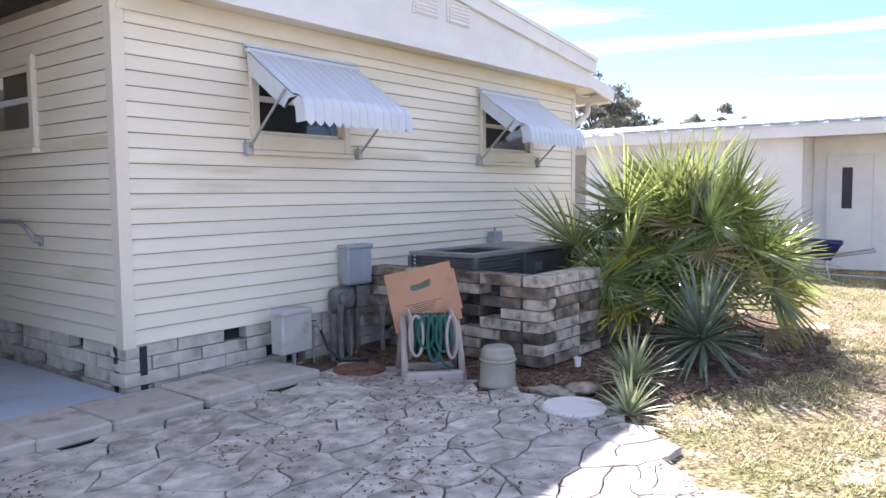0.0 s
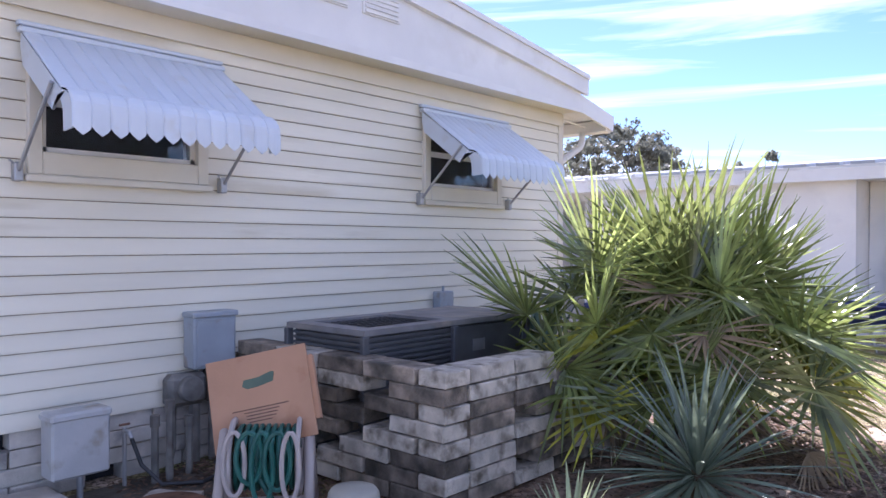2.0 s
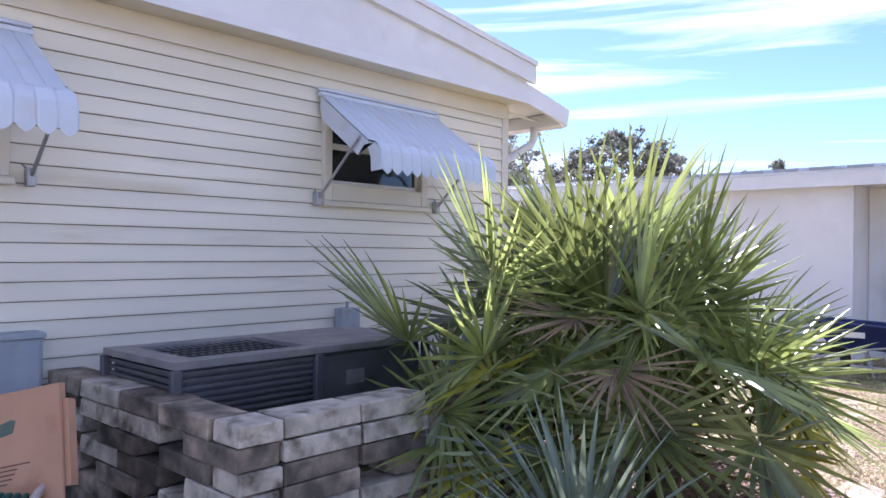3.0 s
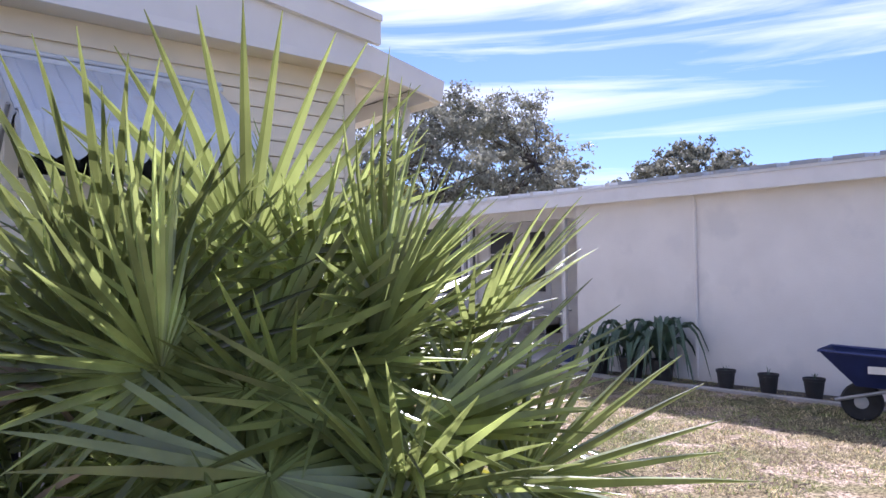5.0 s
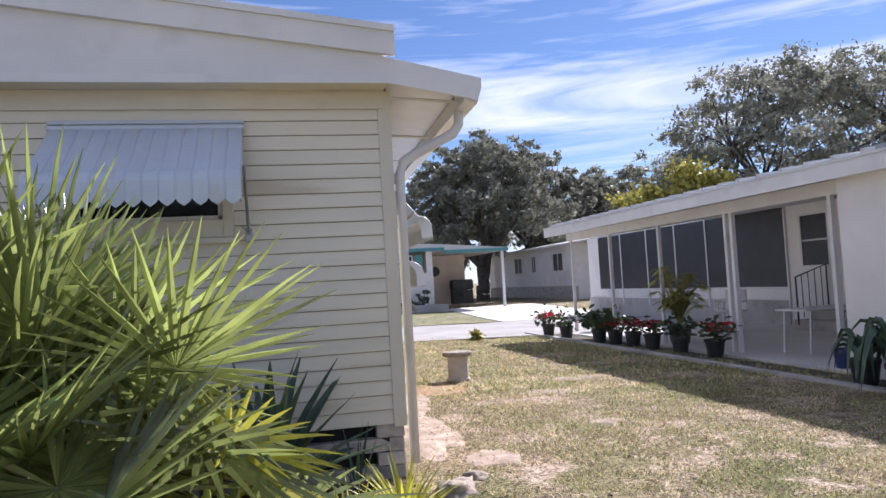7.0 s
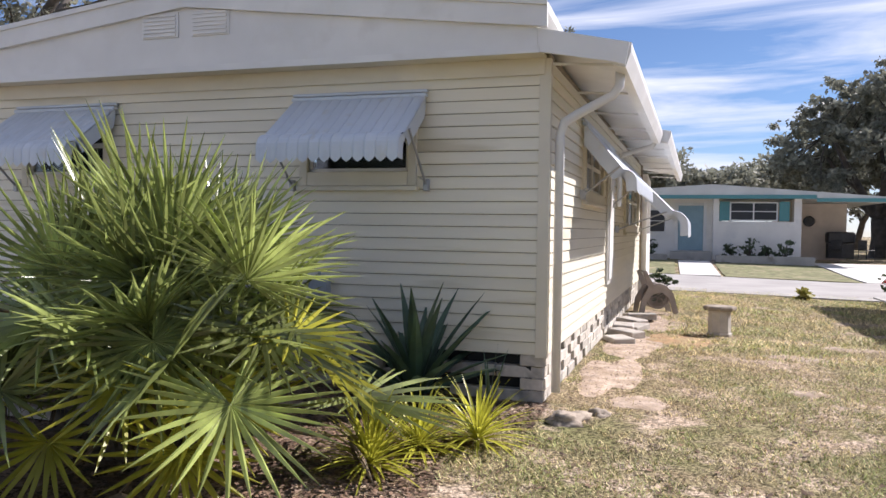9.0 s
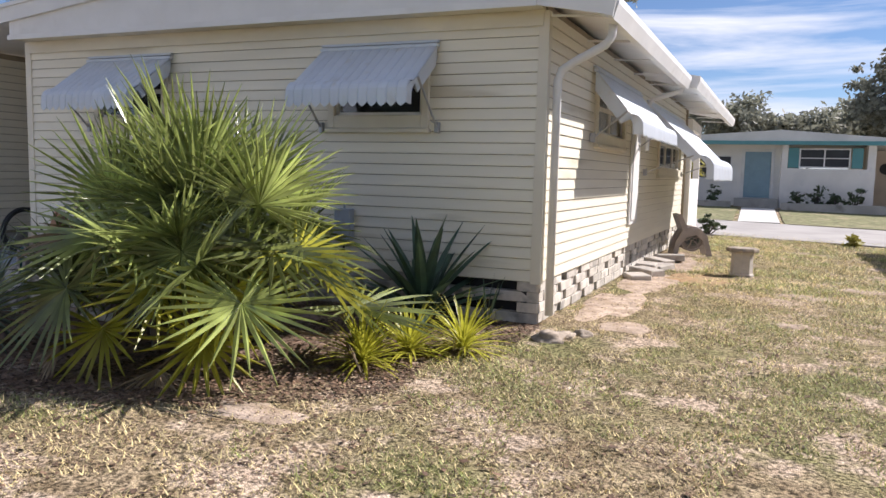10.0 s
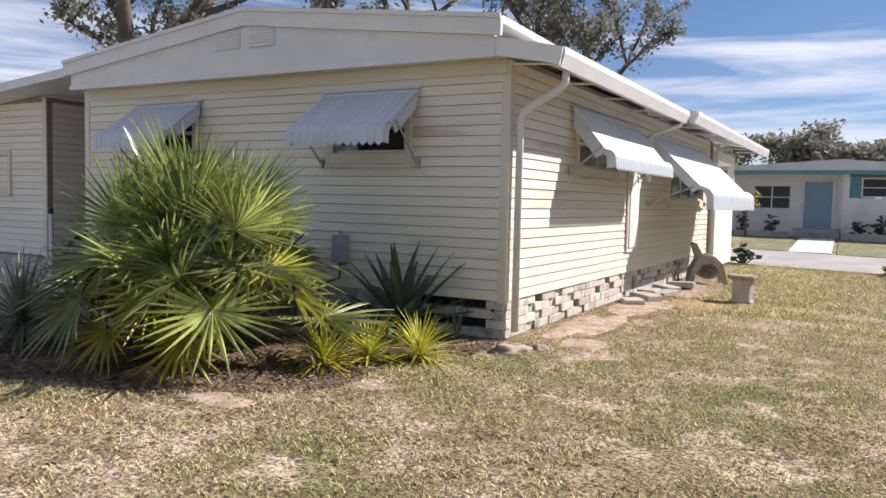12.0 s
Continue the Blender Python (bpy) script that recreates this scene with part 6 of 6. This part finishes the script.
def patio_bed():
    bm = bmesh.new()
    ring = [(-12.0, -8.5), (-10.85, -8.4), (-4.98, -3.05), (-4.40, -0.12), (-12.0, -0.12)]
    low, top = [bm.verts.new((x, y, -0.16)) for x, y in ring], [bm.verts.new((x, y, -0.034)) for x, y in ring]
    bm.faces.new(low[::-1]), bm.faces.new(top)
    for i in range(5):
        bm.faces.new((low[i], low[(i + 1) % 5], top[(i + 1) % 5], top[i]))
    return bm


def patio():
    bed = tagged(link_mesh("patio", patio_bed(), JOINT), "patio of irregular cracked stone slabs", "patio", kind="structure")
    rng = random.Random(5)
    step, squash = 0.34, 1.65
    seeds = []
    for j in range(39):
        for i in range(23):
            seeds.append((-12.0 + (i + 0.5 + (j % 2) * 0.5 + rng.uniform(-0.6, 0.6)) * step, -8.3 * squash + (j + 0.5 + rng.uniform(-0.6, 0.6)) * step))
    rest_v, rest_f = [], []
    count = 0
    for k, p in enumerate(seeds):
        poly = [(p[0] - 1, p[1] - 1), (p[0] + 1, p[1] - 1), (p[0] + 1, p[1] + 1), (p[0] - 1, p[1] + 1)]
        for q in seeds:
            if q is not p and abs(q[0] - p[0]) < 1.2 and abs(q[1] - p[1]) < 1.2:
                poly = clip_cell(poly, p, q)
        poly = [(a, b / squash) for a, b in poly]
        cx, cy = sum(a for a, _ in poly) / len(poly), sum(b for _, b in poly) / len(poly)
        edge = -4.72 + 0.12 * noise.noise((cy * 1.3, 0.3, 0.0)) + min(0.0, (cy + 2.9) * 1.0)
        if cx > edge or cy > -0.60 or cy < -8.2:
            continue
        # uneven outline, narrow joints
        ring = []
        for i in range(len(poly)):
            a, b = poly[i], poly[(i + 1) % len(poly)]
            L = math.hypot(b[0] - a[0], b[1] - a[1])
            m = max(1, int(L / 0.07))
            for s in range(m):
                x, y = a[0] + (b[0] - a[0]) * s / m, a[1] + (b[1] - a[1]) * s / m
                wob = Vector((noise.noise((x * 4.5, y * 4.5, 1.0)), noise.noise((x * 4.5, y * 4.5, 9.0)))) * 0.06
                d = math.hypot(x - cx, y - cy) + 1e-6
                g = 0.0058 / d
                ring.append((x + (cx - x) * g + wob.x - cx, y + (cy - y) * g + wob.y - cy))
                n = len(ring)
        h = rng.uniform(-0.004, 0.004)
        tilt = (rng.uniform(-0.012, 0.012), rng.uniform(-0.012, 0.012))
        verts = [(x, y, -0.06) for x, y in ring] + [(x, y, h - 0.004 + x * tilt[0] + y * tilt[1]) for x, y in ring] + [(x * (1 - 0.007 / (math.hypot(x, y) + 0.02)), y * (1 - 0.007 / (math.hypot(x, y) + 0.02)), h + x * tilt[0] + y * tilt[1]) for x, y in ring]
        faces = [(i, (i + 1) % n, n + (i + 1) % n, n + i) for i in range(n)] + [(n + i, n + (i + 1) % n, 2 * n + (i + 1) % n, 2 * n + i) for i in range(n)] + [tuple(range(2 * n, 3 * n))]
        near = cx > -8.6 and cy > -4.2
        if near and count < 300:
            piece("paving_stone", mesh_from("paving_stone", verts, faces, FLAG), bed, pose(cx, cy, 0))
            count += 1
        else:
            o = len(rest_v)
            rest_v += [(x + cx, y + cy, z) for x, y, z in verts]
            rest_f += [tuple(i + o for i in f) for f in faces]
    me = mesh_from("far_paving", rest_v, rest_f, FLAG)
    r = new("far_paving", me)
    r.parent = bed
    tagged(r, kind="stuff")
    # coping slabs along the skirt
    u = -9.6
    while u < -5.55:
        L = rng.uniform(0.42, 0.62)
        bm = boxes((0.006, -0.56, -0.08, L - 0.006, 0.0, 0.0), bevel=0.014)
        for v in bm.verts:
            v.co += Vector((noise.noise(v.co * 3 + Vector((u, 0, 0))), noise.noise(v.co * 3 + Vector((0, u, 0))), 0)) * 0.02
        o = part("coping_slab", bm, COPING, bed)
        o.matrix_basis = pose(u, -0.115, 0.058 + rng.uniform(-0.004, 0.004), rng.uniform(-0.6, 0.6), rng.uniform(-0.6, 0.6), rng.uniform(-1.5, 1.5))
        u += L


patio()


def scatter(name, label, n, region, length, width, material, seed, flat=False, keep=None, lean=0.5, level=None):
    """Small blades or leaf flakes spread over the ground, as one mesh."""
    r = np.random.default_rng(seed)
    x0, y0, x1, y1 = region
    p = np.stack([r.uniform(x0, x1, n), r.uniform(y0, y1, n)], 1)
    if keep:
        p = p[[keep(a, b) for a, b in p]]
    m = len(p)
    z = np.array([ground_z(a, b) if level is None else level for a, b in p])
    base = np.column_stack([p, z])
    az = r.uniform(0, 2 * np.pi, m)
    L = length * r.uniform(0.5, 1.3, m)
    w = width * r.uniform(0.6, 1.2, m)
    if flat:
        tilt = r.uniform(-0.5, 0.5, m)
        d = np.stack([np.cos(az), np.sin(az), tilt * 0.5], 1) * L[:, None] / 2
        s = np.stack([-np.sin(az), np.cos(az), r.uniform(-0.5, 0.5, m)], 1) * w[:, None] / 2
        base[:, 2] += r.uniform(0.004, 0.022, m)
        v = np.stack([base - d, base + s, base + d, base - s], 1).reshape(-1, 3)
        f = np.arange(m * 4).reshape(-1, 4)
    else:
        tip = np.stack([np.cos(az) * lean, np.sin(az) * lean, np.ones(m) * r.uniform(0.35, 1.0, m)], 1) * L[:, None]
        s = np.stack([-np.sin(az), np.cos(az), np.zeros(m)], 1) * w[:, None] / 2
        base[:, 2] -= 0.004
        v = np.stack([base - s, base + s, base + tip], 1).reshape(-1, 3)
        f = np.arange(m * 3).reshape(-1, 3)
    o = new(name, mesh_from(name, v.tolist(), f.tolist(), material))
    tagged(o, label, kind="stuff")


def bed_area(x, y):
    """The mulched bed under the palm and along the end wall."""
    e = noise.noise((x * 1.1, y * 1.1, 7.0)) * 0.35
    if -4.95 < x < -4.0 and -2.45 + e < y < -0.1:
        return True
    return ((x + 2.7) / 2.5) ** 2 + ((y + 1.85) / 1.8) ** 2 < 1 + e or (-4.2 < x < 0.05 and -0.9 + e < y < -0.02)


def lawn_here(x, y):
    if bed_area(x, y) or (x < -4.45 + min(0.0, (y + 2.9) * 0.95) and y > -8.5) or (-6.4 < x < 0.02 * y and y > -0.02):
        return False
    bare = 0.8 * noise.noise((x * 1.2, y * 1.5, 2.0)) + 0.7 * noise.noise((x * 3.4, y * 3.8, 4.0))
    if 0 < x < 0.95 + 0.3 * noise.noise((y * 1.7, 2.0, 0.0)) and y > 0.1:
        bare -= 0.75
    return bare > -0.27


def lawn_green(x, y):
    return lawn_here(x, y) and noise.noise((x * 0.7, y * 0.8, 12.0)) + 0.7 * noise.noise((x * 2.6, y * 2.6, 1.0)) > -0.05


scatter("grass", "short dry lawn grass", 300000, (-6.5, -8.5, 7.0, 3.0), 0.036, 0.009, GRASSM, 1, keep=lawn_here, lean=1.0)
scatter("grass", "short green lawn grass", 240000, (-6.5, -8.5, 7.0, 3.0), 0.036, 0.009, GRASSG, 2, keep=lawn_green, lean=0.9)
scatter("grass", "lawn grass farther off", 70000, (0.3, 3.0, 7.0, 14.0), 0.06, 0.014, GRASSM, 3, keep=lawn_here, lean=1.0)
scatter("grass", "green lawn grass farther off", 50000, (0.3, 3.0, 7.0, 14.0), 0.06, 0.014, GRASSG, 4, keep=lawn_green, lean=0.9)
scatter("leaf_litter", "brown fallen leaves in the bed", 46000, (-5.4, -4.0, 0.4, -0.05), 0.045, 0.022, LITTER, 5, flat=True, keep=bed_area)
scatter("leaf_litter", "dark dry crumbs between the grass", 42000, (-4.8, -8.0, 6.0, 3.0), 0.03, 0.013, LITTER, 16, flat=True, keep=lawn_here)
scatter("leaf_litter", "scattered fallen leaves on turf", 1500, (-4.8, -6.5, 3.0, 0.5), 0.06, 0.03, LITTER, 6, flat=True, keep=lawn_here)


def patio_crumb(x, y):
    return x < -4.75 + min(0.0, (y + 2.75) * 1.05) and noise.noise((x * 2.2, y * 2.2, 3.0)) > -0.05


def patio_leaf(x, y):
    return x < -4.7 + min(0.0, (y + 2.75) * 1.05) and noise.noise((x * 1.5, y * 1.5, 5.0)) > -0.1 + 0.25 * (-4.7 - x) / 3


scatter("leaf_litter", "brown leaves caught in paving joints", 2600, (-8.0, -3.8, -4.6, -0.6), 0.04, 0.016, LITTER, 7, flat=True, keep=patio_leaf, level=0.0)
scatter("leaf_litter", "fine dark crumbs on the paving", 5000, (-9.0, -4.6, -4.7, -0.5), 0.016, 0.009, LITTER, 27, flat=True, keep=patio_crumb, level=-0.002)
bm = bmesh.new()
vs = []
for k in range(40):
    a = k * math.tau / 40
    x, y = -2.6 + 2.4 * math.cos(a) * (1 + 0.08 * math.sin(3 * a)), -1.6 + (1.9 if math.sin(a) < 0 else 1.55) * math.sin(a) * (1 + 0.07 * math.cos(4 * a))
    y = min(y, -0.02)
    vs.append((x, y))
c = bm.verts.new((-2.6, -1.6, ground_z(-2.6, -1.6) + 0.02))
ring = [bm.verts.new((x, y, ground_z(x, y) - 0.012)) for x, y in vs]
mid = [bm.verts.new((-2.6 + (x + 2.6) * 0.86, -1.6 + (y + 1.6) * 0.86, ground_z(x, y) + 0.006)) for x, y in vs]
for k in range(40):
    j = (k + 1) % 40
    bm.faces.new((ring[k], ring[j], mid[j], mid[k]))
    bm.faces.new((mid[k], mid[j], c))
bmesh.ops.subdivide_edges(bm, edges=list(bm.edges), cuts=2, use_grid_fill=True)
for v in bm.verts:
    v.co.z += 0.02 * noise.noise(v.co * 4)
tagged(link_mesh("mulch_bed", bm, MULCH, None, "", True), "dark mulch bed under the plants", "bed", kind="structure")


def sand_patch(cx, cy, rx, ry, seed, material=SAND, label="bare pale sand worn into the lawn"):
    bm = bmesh.new()
    rim = []
    for k in range(36):
        a = k * math.tau / 36
        w = 1 + 0.55 * noise.noise((math.cos(a) * 1.6 + seed, math.sin(a) * 1.6, seed * 2.0))
        rim.append((max(cx + rx * w * math.cos(a), 0.03 + 0.035 * cy if cy > 0 else -9), cy + ry * w * math.sin(a)))
    hub = bm.verts.new((cx, cy, ground_z(cx, cy) + 0.014))
    low = [bm.verts.new((x, y, ground_z(x, y) - 0.010)) for x, y in rim]
    mid = [bm.verts.new((cx + (x - cx) * 0.8, cy + (y - cy) * 0.8, ground_z(x, y) + 0.009)) for x, y in rim]
    for k in range(36):
        j = (k + 1) % 36
        bm.faces.new((low[k], low[j], mid[j], mid[k]))
        bm.faces.new((mid[k], mid[j], hub))
    tagged(link_mesh("sand_patch", bm, material, None, "", True), label, "sand", kind="structure")


for k, (x, y, rx, ry) in enumerate(((0.42, 1.5, 0.30, 1.0), (0.60, 3.6, 0.36, 1.3), (0.85, 6.2, 0.45, 1.2))):
    sand_patch(x, y, rx, ry, k + 1.3)
for k, (x, y, rx, ry) in enumerate(((2.45, 3.5, 0.42, 0.22), (3.3, 4.7, 0.45, 0.22), (2.2, 1.4, 0.22, 0.18), (0.75, 0.35, 0.3, 0.25), (-0.75, -3.15, 0.32, 0.16))):
    sand_patch(x, y, rx, ry, k + 7.1)
sand_patch(1.15, 4.35, 0.5, 0.75, 4.4, RUSTSAND, "rust-stained sandy soil with thin turf")
scatter("leaf_litter", "dry crumbs on the sand by the skirt", 2600, (0.1, 0.2, 1.3, 7.5), 0.03, 0.014, LITTER, 18, flat=True)
scatter("grass", "sparse dry tufts on the sand", 14000, (0.1, 0.2, 3.4, 7.5), 0.036, 0.009, GRASSM, 19, lean=1.0)
